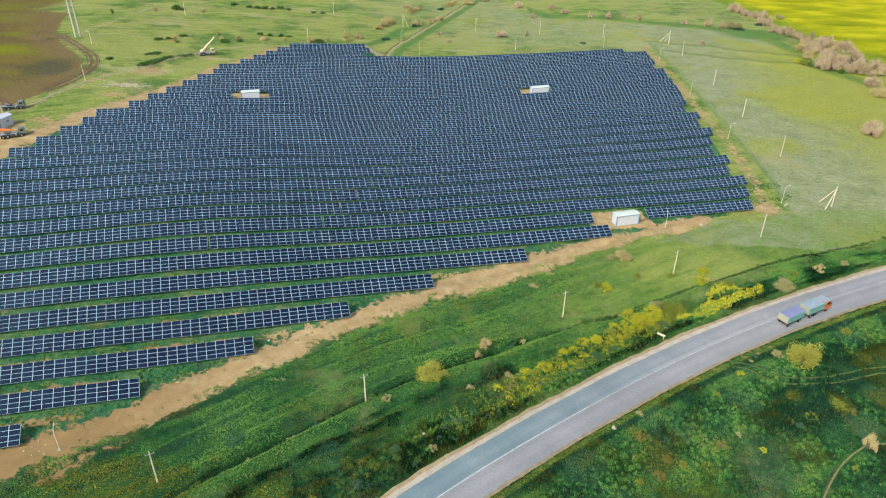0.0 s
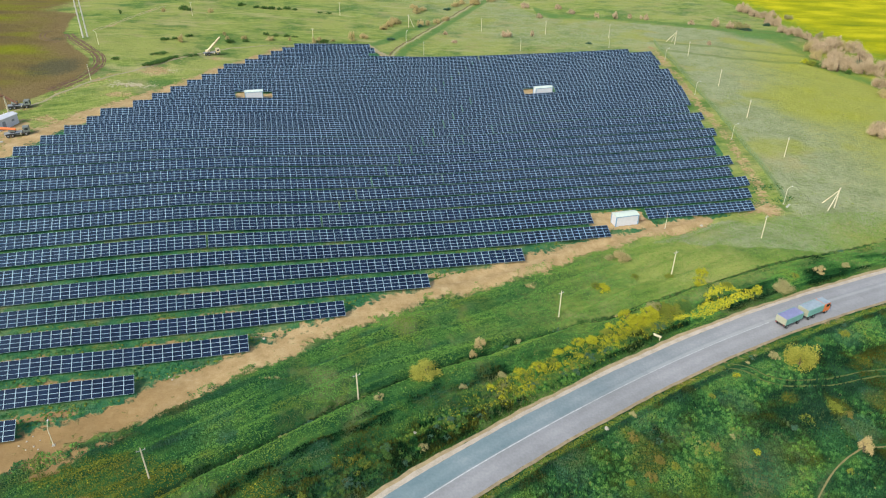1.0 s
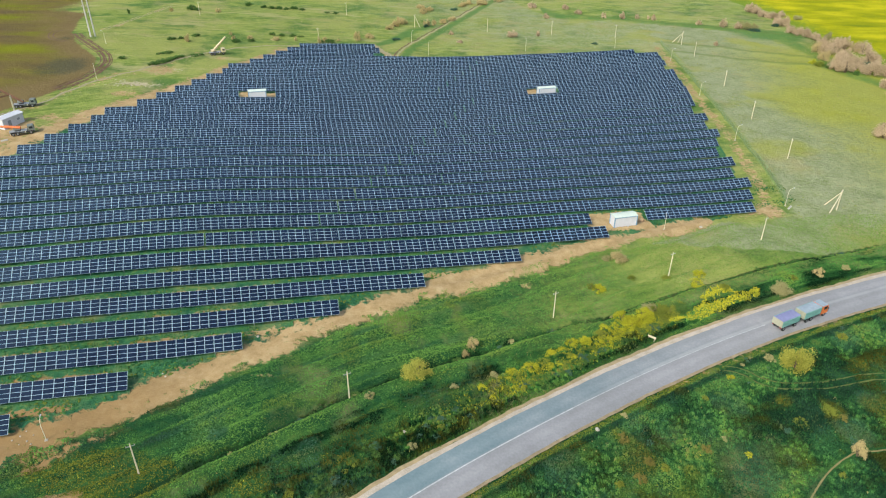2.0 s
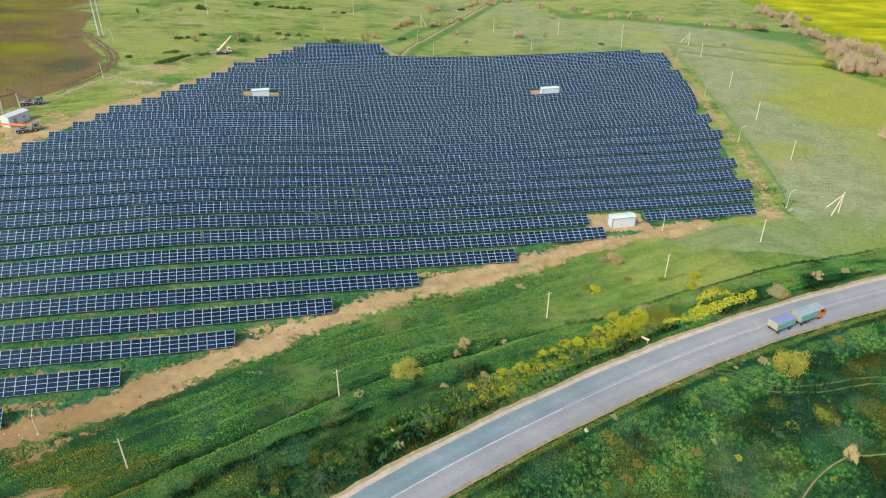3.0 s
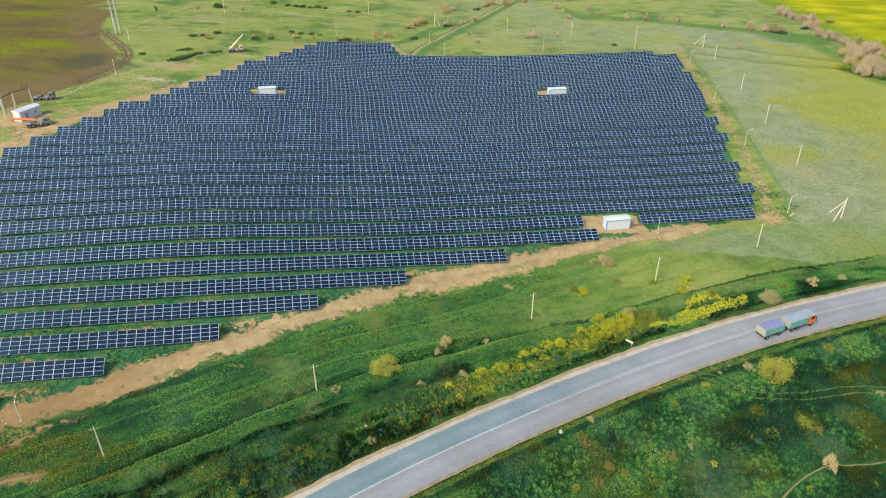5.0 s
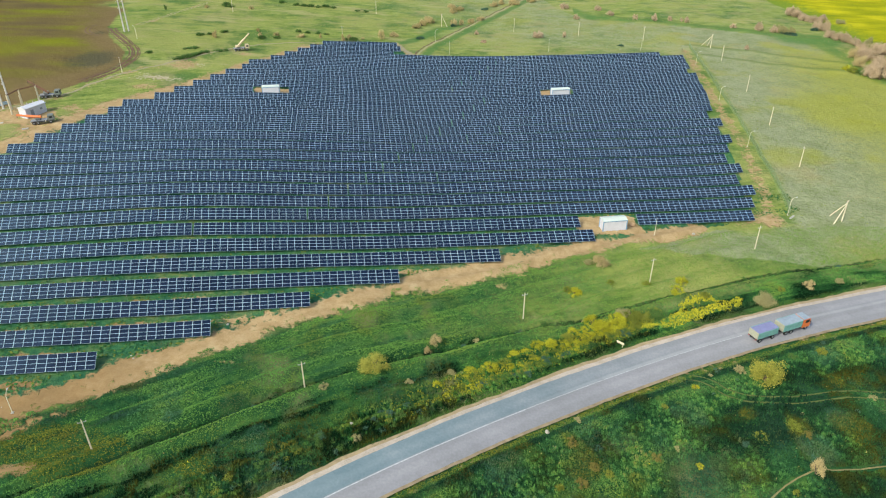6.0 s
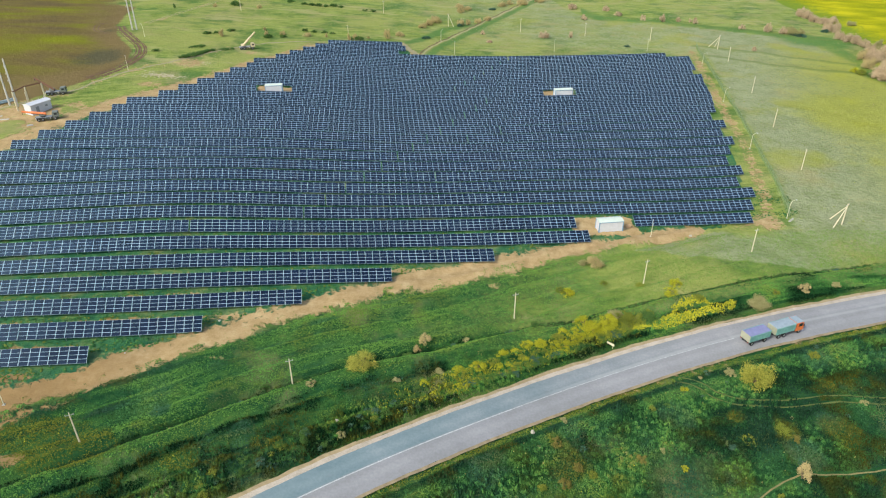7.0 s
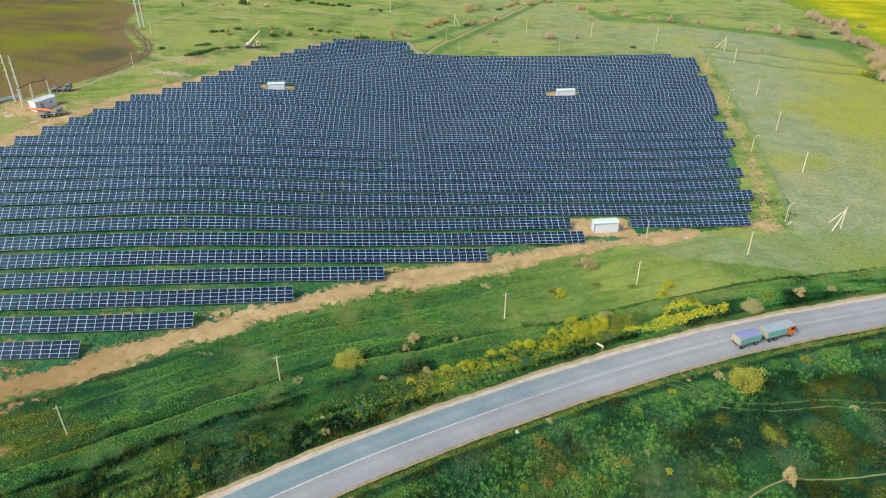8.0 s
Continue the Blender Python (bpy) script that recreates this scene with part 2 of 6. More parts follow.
d_front, s_front = near_line(GX, GY, FRONT)
d_east, s_east = near_line(GX, GY, EAST)
d_west, s_west = near_line(GX, GY, WEST)
d_lane, _ = near_line(GX, GY, LANE)
d_t2, s_t2 = near_line(GX, GY, TRACK2)
d_corner, _ = near_line(GX, GY, CORNER)
d_bank, _ = near_line(GX, GY, BANK)
d_fw, s_fw = near_line(GX, GY, FIELD_W)
d_fe, s_fe = near_line(GX, GY, FIELD_E)
d_rw, _ = near_line(GX, GY, RUTS_W)
row_phase = np.mod((gv - ROW0) / PITCH, 1.0)
in_rows = (gv > 88) & (gv < 140) & (s_front > 0) & (gu < 95)
pad1 = np.maximum(np.abs(gu - 87.4) - 8.2, np.abs(gv - 142.2) - 4.4)
pad2 = np.maximum(np.abs(gu + 3.1) - 6.4, np.abs(gv - 244.6) - 5.2)
pad3 = np.maximum(np.abs(gu - 104.2) - 6.6, np.abs(gv - 244.6) - 5.2)
row_bare = np.clip(1.25 - np.clip((gu + 44) / 70, 0, 1) * 0.55 + 0.75 * np.sin(gu * 0.19 + np.floor((gv - ROW0) / PITCH) * 2.3) * np.sin(gu * 0.083 + 1.7 * np.floor((gv - ROW0) / PITCH)), 0, 1) ** 2
soil = np.maximum.reduce([
    0.84 * soft(d_front + 1.1 * np.sin(GX * 0.23) * np.sin(GY * 0.19), 0.6, 6.4 - 2.0 * np.clip((GX - 30) / 20, 0, 1)), 0.52 * soft(d_east, 0.8, 3.6), 0.76 * soft(d_west, 1.2, 8.5), 0.62 * soft(np.hypot((GX + 112) / 1.6, GY - 258), 1, 7), 0.6 * soft(np.hypot((GX + 114) / 1.5, GY - 231), 1, 7), 0.5 * soft(np.hypot((GX + 127) / 1.2, GY - 203), 1, 8), 0.5 * soft(np.hypot((GX + 95) / 1.4, GY - 282), 1, 7), soft(pad1, -0.5, 1.5), soft(pad2, -0.3, 0.5), soft(pad3, -0.3, 0.5),
    0.8 * in_rows * soft(np.abs(row_phase - 0.72), 0.05, 0.2) * row_bare, 0.4 * soft(d_lane, 1.5, 6.0) * (s_west > 0) * (GY < 290), 0.6 * soft(near_line(GX, GY, SCARS[0])[0], 0.5, 1.8), 0.75 * soft(near_line(GX, GY, SCARS[1])[0], 0.6, 2.2), 0.75 * soft(np.hypot((GX + 136) / 1.3, GY - 193), 5, 13), 0.6 * soft(np.hypot(GX + 121, (GY - 190)), 3, 9), 0.6 * soft(np.hypot(GX - 90, GY - 172) , 3, 7),
    0.6 * soft(np.hypot((GX + 115) / 2, (GY - 241) / 0.8), 1.5, 5), 0.55 * soft(np.hypot(GX - 20.3, (GY - 127.3) / 0.6), 0.6, 2.6), 0.5 * soft(np.hypot(GX - 24.5, (GY - 132.3) / 0.6), 0.5, 2.2), 0.45 * soft(np.hypot((GX + 28.7) / 2.4, GY - 93.1), 0.4, 1.6), 0.5 * soft(near_line(GX, GY, BROWN_TRACK)[0], 0.8, 2.6), 0.7 * soft(np.hypot(GX + 111, (GY - 262) / 1.5), 1, 6), 0.6 * soft(np.hypot(GX + 126, GY - 186), 4, 12), 0.3 * soft(np.abs(road_off(GX, GY)), 5.2, 7.0), 0.9 * soft(d_corner, 0.8, 2.2), 0.36 * soft(d_t2, 0.5, 2.0)])
grey = 0.3 * soft(d_lane, 1.0, 3.0)
brown = np.where(s_fw > 0, np.clip(d_fw / 5, 0, 1), 0)
damp = soft(np.hypot((GX + 148) / 1.1, (GY - 255) / 1.6), 3, 13) + 0.7 * soft(np.hypot(GX + 168, GY - 294), 1, 8)
tilled = soft(d_fw, 4, 24) + 0.6 * soft(np.hypot(GX + 150, GY - 215), 8, 30)
ruts = 0.5 * soft(d_rw, 1.2, 3.6)
yellow = np.where(s_fe < 0, np.clip(d_fe / 6, 0, 1), 0)
ripe = np.where(s_fe < 0, np.clip((d_fe - 4) / 26, 0, 1), 0)
east_side = np.where(s_east < 0, np.clip((d_east - 3.5) / 4, 0, 1), 0) * (GY > 150)
lush = np.where(s_front < 0, np.clip(d_front / 4, 0, 1), 0)
d_ne, s_ne = near_line(GX, GY, NORTH_EDGE)
verdant = np.maximum.reduce([0.62 * soft(np.abs(d_ne * s_ne - 6), 2, 9) * (GX > 50), 0.75 * soft(d_bank, 1, 6), 0.7 * soft(np.abs(d_t2 * s_t2 + 3.5), 1, 4) * (GY > 300), 0.8 * soft(np.hypot((GX - 166) / 1.2, GY - 378), 6, 24), 0.7 * soft(np.hypot((GX + 113), (GY - 266) / 1.6), 1, 5)])
sunny = 0.55 * soft(np.hypot((GX - 137) / 1.2, (GY - 262) / 1.6), 4, 20) + np.clip((GX - 112) / 45, 0, 1) * soft(np.abs(GY - 260), 60, 130)
lush = lush * (GY < 158 + 0.28 * (GX - 60))
lush = lush * (1 - np.clip((GX - 2) / 55, 0, 1) * np.clip((road_off(GX, GY) - 9) / 9, 0, 1))
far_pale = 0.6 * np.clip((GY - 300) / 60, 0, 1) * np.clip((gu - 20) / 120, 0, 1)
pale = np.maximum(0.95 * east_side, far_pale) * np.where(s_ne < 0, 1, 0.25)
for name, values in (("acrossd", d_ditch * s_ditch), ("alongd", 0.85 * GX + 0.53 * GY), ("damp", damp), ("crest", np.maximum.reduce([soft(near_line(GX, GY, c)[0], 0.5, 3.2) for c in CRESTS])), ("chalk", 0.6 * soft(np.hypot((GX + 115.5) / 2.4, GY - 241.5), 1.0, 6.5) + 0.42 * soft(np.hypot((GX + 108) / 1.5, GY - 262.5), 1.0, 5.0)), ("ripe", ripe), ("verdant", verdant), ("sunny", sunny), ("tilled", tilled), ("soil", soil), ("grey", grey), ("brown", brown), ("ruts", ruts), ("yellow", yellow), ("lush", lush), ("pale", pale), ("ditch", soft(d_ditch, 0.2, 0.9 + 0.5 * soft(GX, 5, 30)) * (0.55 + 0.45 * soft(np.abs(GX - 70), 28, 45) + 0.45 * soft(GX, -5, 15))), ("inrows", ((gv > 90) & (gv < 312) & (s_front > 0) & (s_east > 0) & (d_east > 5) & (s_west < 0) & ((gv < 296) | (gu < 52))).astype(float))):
    layer = gmesh.attributes.new(name, "FLOAT", "POINT")
    layer.data.foreach_set("value", values.astype(np.float32).ravel())

ground_mat = material("meadow", (0.1, 0.2, 0.04), 0.95, 0, 0.03)
n = Nodes(ground_mat)
p = n.place()
big, mid, fine, tiny = n.noise(p, 0.035, 3), n.noise(p, 0.16, 4), n.noise(p, 0.9, 4), n.noise(p, 4.0, 3, 0.7)
drift_vec = n.t.nodes.new("ShaderNodeCombineXYZ")
n.link(n.math("MULTIPLY", n.attr("acrossd"), 0.55), drift_vec.inputs[0])
n.link(n.math("MULTIPLY", n.attr("alongd"), 0.07), drift_vec.inputs[1])
drift = n.noise(drift_vec.outputs[0], 1.0, 5, 0.6)
wob = n.math("ADD", n.math("MULTIPLY", n.math("SUBTRACT", mid, 0.5), 0.9), n.math("MULTIPLY", n.math("SUBTRACT", fine, 0.5), 1.0))


def edge(name, amount=1.0):
    return n.step(n.math("ADD", n.attr(name), n.math("MULTIPLY", wob, amount)), 0.35, 0.65)


grassy = n.math("ADD", n.math("MULTIPLY", drift, 0.5), n.math("ADD", n.math("MULTIPLY", mid, 0.2), n.math("ADD", n.math("MULTIPLY", fine, 0.18), n.math("MULTIPLY", tiny, 0.12))))
c_mid = n.ramp(grassy, [(0.36, (0.085, 0.16, 0.038)), (0.45, (0.2, 0.28, 0.064)), (0.54, (0.315, 0.38, 0.092)), (0.65, (0.46, 0.45, 0.18))])
c_lush = n.ramp(grassy, [(0.34, (0.01, 0.045, 0.024)), (0.48, (0.026, 0.1, 0.036)), (0.58, (0.065, 0.16, 0.042)), (0.72, (0.16, 0.2, 0.05))])
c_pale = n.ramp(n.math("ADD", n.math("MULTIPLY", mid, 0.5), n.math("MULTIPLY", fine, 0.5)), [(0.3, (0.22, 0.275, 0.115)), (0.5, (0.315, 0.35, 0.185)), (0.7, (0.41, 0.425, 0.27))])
c_soil = n.ramp(n.math("ADD", n.math("MULTIPLY", n.noise(p, 0.4, 5, 0.65), 0.65), n.math("MULTIPLY", tiny, 0.35)), [(0.3, (0.33, 0.225, 0.1)), (0.52, (0.5, 0.355, 0.18)), (0.75, (0.64, 0.5, 0.3))])
sown = n.t.nodes.new("ShaderNodeMapping")
sown.inputs["Rotation"].default_value = (0, 0, radians(-12))
sown.inputs["Scale"].default_value = (0.016, 0.06, 0.1)
n.link(p, sown.inputs["Vector"])
c_brown = n.ramp(n.math("ADD", n.math("MULTIPLY", n.noise(sown.outputs[0], 1.0, 4, 0.6), 0.75), n.math("MULTIPLY", big, 0.25)), [(0.36, (0.15, 0.115, 0.055)), (0.46, (0.19, 0.15, 0.05)), (0.55, (0.2, 0.19, 0.032)), (0.66, (0.215, 0.235, 0.02))])
c_brown = n.mix(n.step(n.math('ADD', n.attr('tilled'), n.math('MULTIPLY', wob, 0.8)), 0.1, 1.0), c_brown, n.mix(mid, (0.19, 0.135, 0.06), (0.26, 0.195, 0.085)))
c_brown = n.mix(n.math('MULTIPLY', n.step(n.math('ADD', n.attr('damp'), n.math('MULTIPLY', wob, 1.0)), 0.2, 1.1), 0.8), c_brown, (0.095, 0.1, 0.06))
lanes = n.t.nodes.new("ShaderNodeMapping")
lanes.inputs["Rotation"].default_value = (0, 0, radians(35))
lanes.inputs["Scale"].default_value = (0.03, 0.07, 0.1)
n.link(p, lanes.inputs["Vector"])
c_yellow = n.ramp(n.math("ADD", n.math("MULTIPLY", n.noise(lanes.outputs[0], 1.0, 4), 0.6), n.math("ADD", n.math("MULTIPLY", big, 0.25), n.math("MULTIPLY", fine, 0.15))), [(0.34, (0.2, 0.26, 0.015)), (0.48, (0.38, 0.39, 0.012)), (0.6, (0.6, 0.55, 0.02))])
c_yellow = n.mix(n.step(n.math('ADD', n.attr('ripe'), n.math('MULTIPLY', wob, 1.0)), 0.1, 0.9), n.mix(fine, (0.13, 0.24, 0.03), (0.28, 0.36, 0.04)), c_yellow)
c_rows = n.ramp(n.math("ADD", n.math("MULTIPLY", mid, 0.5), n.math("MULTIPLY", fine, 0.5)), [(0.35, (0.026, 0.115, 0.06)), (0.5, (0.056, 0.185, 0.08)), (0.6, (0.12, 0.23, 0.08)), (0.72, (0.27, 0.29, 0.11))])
roam = n.noise(p, 0.022, 6, 0.62)
c_mid = n.mix(n.math("MULTIPLY", n.step(roam, 0.45, 0.6), 0.8), c_mid, n.mix(fine, (0.28, 0.33, 0.08), (0.42, 0.42, 0.14)))
c_mid = n.mix(n.math("MULTIPLY", n.step(n.noise(p, 0.045, 6, 0.65), 0.5, 0.36), 0.8), c_mid, n.mix(fine, (0.05, 0.14, 0.035), (0.13, 0.24, 0.06)))
drifts = n.t.nodes.new("ShaderNodeMapping")
drifts.inputs["Rotation"].default_value = (0, 0, radians(-18))
drifts.inputs["Scale"].default_value = (0.028, 0.085, 0.1)
n.link(p, drifts.inputs["Vector"])
straw_drift = n.noise(drifts.outputs[0], 1.0, 6, 0.66)
c_mid = n.mix(n.math("MULTIPLY", n.step(straw_drift, 0.54, 0.66), 0.65), c_mid, n.mix(fine, (0.4, 0.37, 0.15), (0.52, 0.47, 0.24)))
c_mid = n.mix(n.math("MULTIPLY", n.step(straw_drift, 0.44, 0.34), 0.6), c_mid, n.mix(fine, (0.07, 0.17, 0.05), (0.16, 0.27, 0.08)))
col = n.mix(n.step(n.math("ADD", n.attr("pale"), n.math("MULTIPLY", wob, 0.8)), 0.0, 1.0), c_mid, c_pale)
col = n.mix(n.step(n.math("ADD", n.attr("lush"), n.math("MULTIPLY", wob, 0.9)), 0.1, 0.9), col, c_lush)
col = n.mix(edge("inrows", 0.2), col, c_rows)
col = n.mix(n.math("MULTIPLY", n.step(big, 0.52, 0.66), n.math("MULTIPLY", n.attr("pale"), 0.55)), col, (0.36, 0.37, 0.03))
col = n.mix(n.math("MULTIPLY", n.step(n.noise(p, 0.06, 6, 0.65), 0.5, 0.72), 0.7), col, (0.38, 0.345, 0.16))
col = n.mix(n.math("MULTIPLY", n.step(n.math("ADD", n.attr("sunny"), n.math("MULTIPLY", wob, 0.9)), 0.1, 1.1), 0.8), col, n.mix(fine, (0.3, 0.34, 0.035), (0.42, 0.41, 0.08)))
col = n.mix(n.math("MULTIPLY", n.step(n.math("ADD", n.attr("verdant"), n.math("MULTIPLY", wob, 0.8)), 0.15, 0.8), 0.85), col, n.mix(fine, (0.06, 0.17, 0.05), (0.15, 0.29, 0.07)))
col = n.mix(n.math("MULTIPLY", n.step(n.math("ADD", n.attr("crest"), n.math("MULTIPLY", wob, 0.7)), 0.25, 0.9), 0.6), col, n.mix(fine, (0.12, 0.19, 0.05), (0.2, 0.27, 0.08)))
col = n.mix(edge("brown", 0.5), col, c_brown)
col = n.mix(edge("yellow", 0.4), col, c_yellow)
east_west = n.t.nodes.new("ShaderNodeSeparateXYZ")
n.link(p, east_west.inputs[0])
# soil turns browner and darker towards the near west
west_soil = n.math("MULTIPLY", n.step(n.math("ADD", east_west.outputs[0], n.math("MULTIPLY", wob, 14.0)), -28.0, -58.0), n.math("MULTIPLY", n.step(east_west.outputs[1], 150.0, 115.0), 0.8))
c_soil = n.mix(west_soil, c_soil, n.mix(fine, (0.24, 0.15, 0.062), (0.36, 0.23, 0.1)))
col = n.mix(edge("soil", 1.25), col, c_soil)
col = n.mix(n.math("MULTIPLY", n.math("MULTIPLY", edge("chalk", 1.9), n.step(n.attr("chalk"), 0.02, 0.2)), 0.8), col, n.mix(fine, (0.42, 0.36, 0.22), (0.62, 0.57, 0.42)))
col = n.mix(n.math("MULTIPLY", edge("grey", 0.6), 0.85), col, n.mix(fine, (0.3, 0.28, 0.23), (0.42, 0.4, 0.33)))
col = n.mix(n.math("MULTIPLY", edge("ruts", 1.1), 0.85), col, (0.2, 0.125, 0.065))
# dark mud of the ditch, darkened further to paint in its shade
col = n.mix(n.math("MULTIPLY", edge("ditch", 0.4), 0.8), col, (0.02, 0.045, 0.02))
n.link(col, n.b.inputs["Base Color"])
n.bump(n.math("MULTIPLY", n.math("ADD", fine, n.math("MULTIPLY", tiny, 0.5)), n.math("SUBTRACT", 1.0, n.math("MULTIPLY", edge("soil", 1.25), 0.8))), 0.9, 0.5)
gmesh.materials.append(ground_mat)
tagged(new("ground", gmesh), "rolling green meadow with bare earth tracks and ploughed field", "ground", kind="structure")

# ---- road ----
asphalt = material("asphalt", (0.25, 0.27, 0.29), 0.85, 0, 0.3)
n = Nodes(asphalt)
p = n.place()
f = n.math("ADD", n.math("MULTIPLY", n.noise(p, 0.12, 4), 0.6), n.math("MULTIPLY", n.noise(p, 2.5, 4), 0.4))
across = n.attr("across")
lane = n.math("MULTIPLY", n.step(n.math("ABSOLUTE", n.math("SUBTRACT", n.math("ABSOLUTE", across), 0.47)), 0.3, 0.05), 0.1)
near_lane = n.ramp(n.math("ADD", n.math("SUBTRACT", f, 0.08), lane), [(0.3, (0.27, 0.275, 0.28)), (0.5, (0.33, 0.33, 0.345)), (0.72, (0.41, 0.405, 0.42))])
far_lane = n.ramp(n.math("ADD", n.math("SUBTRACT", f, 0.08), lane), [(0.3, (0.165, 0.24, 0.265)), (0.5, (0.215, 0.29, 0.315)), (0.72, (0.29, 0.35, 0.375))])
part_way = n.math("MULTIPLY", n.step(across, -0.05, 0.12), n.step(n.math("ADD", n.attr("along"), n.math("MULTIPLY", f, 40.0)), 95.0, 20.0))
base = n.mix(part_way, near_lane, far_lane)
seam = n.math("MULTIPLY", n.step(n.math("ABSOLUTE", n.math("SUBTRACT", across, 0.1)), 0.16, 0.02), n.step(n.attr("along"), 20.0, 45.0))
base = n.mix(n.math("MULTIPLY", seam, 0.35), base, (0.5, 0.51, 0.52))
patch_fac = n.math("MULTIPLY", n.step(n.noise(p, 0.3, 3, 0.6), 0.6, 0.68), 0.15)
base = n.mix(patch_fac, base, (0.2, 0.2, 0.215))
n.link(base, n.b.inputs["Base Color"])
n.bump(n.noise(p, 14, 2), 0.3, 0.02)
gravel = material("gravel_shoulder", (0.48, 0.39, 0.28), 0.95)
n = Nodes(gravel)
p = n.place()
n.link(n.ramp(n.math("ADD", n.math("MULTIPLY", n.noise(p, 0.5, 4), 0.5), n.math("MULTIPLY", n.noise(p, 4, 4), 0.5)), [(0.35, (0.42, 0.355, 0.27)), (0.6, (0.59, 0.51, 0.42))]), n.b.inputs["Base Color"])
rough_gravel = worn("brown_gravel", (0.34, 0.27, 0.16), 0.95, 0, 0.35, 0.8)
ochre_edge = worn("ochre_earth_edge", (0.4, 0.31, 0.17), 0.95, 0, 0.3, 0.9)
line_paint = worn("road_paint", (0.52, 0.54, 0.55), 0.8, 0, 0.3, 2.5)


def road_strip(name, lo, hi, mats, rise, x0=-120.0, x1=600.0, parts_across=1, step=2.0, attr=False, ragged=0.0):
    xs = np.arange(x0, x1 + 0.01, step)
    y = road_y(xs)
    s = 0.7518 - 0.00245 * np.minimum(xs, 230)
    nx, ny = -s / np.sqrt(1 + s * s), 1 / np.sqrt(1 + s * s)
    vs, acr = [], []
    for j in range(parts_across + 1):
        o = lo + (hi - lo) * j / parts_across
        w = ragged * (np.sin(xs * 0.37 + j) + np.sin(xs * 1.7 + 2 * j) + np.sin(xs * 0.11 + 3 * j)) * 0.6 if j in (0, parts_across) else 0
        px, py = xs + nx * (o + w), y + ny * (o + w)
        crown = rise - 0.012 * abs(o)
        vs.append(np.stack([px, py, land(px, py) + crown], -1))
        acr.append(np.full(len(xs), o / 3.8))
    vs = np.stack(vs, 1)
    k = parts_across + 1
    i = np.arange(len(xs) * k).reshape(len(xs), k)
    q = np.stack([i[:-1, :-1], i[1:, :-1], i[1:, 1:], i[:-1, 1:]], -1).reshape(-1, 4)
    me = bpy.data.meshes.new(name)
    me.from_pydata(vs.reshape(-1, 3).tolist(), [], q.tolist())
    if attr:
        me.attributes.new("across", "FLOAT", "POINT").data.foreach_set("value", np.stack(acr, 1).astype(np.float32).ravel())
        me.attributes.new("along", "FLOAT", "POINT").data.foreach_set("value", np.repeat(xs, k).astype(np.float32))
    for m in mats:
        me.materials.append(m)
    return me


road = tagged(new("road", road_strip("road", -4.0, 3.72, [asphalt], 0.14, parts_across=8, attr=True, ragged=0.07)), "two-lane grey asphalt road with gravel shoulders", "road", kind="structure")
part("shoulder", road_strip("shoulder", 3.6, 4.6, [gravel], 0.10, ragged=0.12), None, road, "pale gravel shoulder")
part("verge_edge", road_strip("verge_edge", 4.4, 5.3, [ochre_edge], 0.07, ragged=0.22), None, road, "ochre earth edge of the shoulder")
part("shoulder", road_strip("shoulder", -4.55, -3.85, [rough_gravel], 0.10, ragged=0.1), None, road, "brownish gravel shoulder")


def draped(name, pts, width, mat, rise, shift=0.0, ragged=0.1):
    """A strip laid on the ground along a smoothed line of points."""
    line = [Vector((a, b)) for a, b in pts]
    for _ in range(2):
        line = [line[0]] + [q for a, b in zip(line[:-1], line[1:]) for q in (a * 0.75 + b * 0.25, a * 0.25 + b * 0.75)] + [line[-1]]
    fine_line = []
    for a, b in zip(line[:-1], line[1:]):
        steps = max(1, int((b - a).length / 1.2))
        fine_line += [a + (b - a) * i / steps for i in range(steps)]
    sh = Shape()
    for i, q in enumerate(fine_line):
        way = (fine_line[min(i + 1, len(fine_line) - 1)] - fine_line[max(i - 1, 0)]).normalized()
        nrm = Vector((-way.y, way.x))
        for s in (-0.5, 0.0, 0.5):
            w = width * (1 + ragged * (math.sin(i * 0.7 + s * 9) + math.sin(i * 1.9 + s * 5)))
            e = q + nrm * (shift + s * w)
            sh.v.append((e.x, e.y, float(ground_height(e.x, e.y)) + (rise if s == 0 else rise * 0.3)))
    for i in range(len(fine_line) - 1):
        for c in (0, 1):
            k = 3 * i + c
            sh.f.append((k, k + 1, k + 4, k + 3))
            sh.s.append(0)
    return sh.mesh(name, mat, smooth=True)


bank_mat = worn("tan_track_earth", (0.4, 0.36, 0.19), 0.95, 0, 0.25, 0.8)
lane_mat = worn("pale_lane_gravel", (0.38, 0.33, 0.19), 0.95, 0, 0.22, 0.7)
rut_mat = worn("wet_rut_earth", (0.17, 0.1, 0.055), 0.9, 0, 0.3, 0.8)
dust_mat = worn("dusty_path", (0.27, 0.24, 0.1), 0.95, 0, 0.25, 1.2)
faint_mat = worn("trodden_grass", (0.13, 0.165, 0.045), 0.95, 0, 0.3, 1.2)
strip_mat = worn("fence_grass", (0.2, 0.28, 0.085), 0.95, 0, 0.3, 0.9)
tagged(new("grass_strip", draped("grass_strip", FENCE_LINE, 0.8, strip_mat, 0.25, ragged=0.2)), "strip of taller green grass along the fence", "grass", kind="structure")
tagged(new("lane", draped("lane", LANE, 1.15, lane_mat, 0.12, ragged=0.28)), "pale gravel lane along the ploughed field", "lane", kind="structure")
for o, wide in ((-2.0, 0.4), (-1.2, 0.75), (0.2, 0.45), (0.9, 0.8), (2.1, 0.4)):
    tagged(new("wheel_rut", draped("wheel_rut", RUTS_W, wide, rut_mat, 0.12, o, 0.38)), "dark muddy wheel rut at the field edge", "wheel rut", "ruts at the field edge", kind="structure")
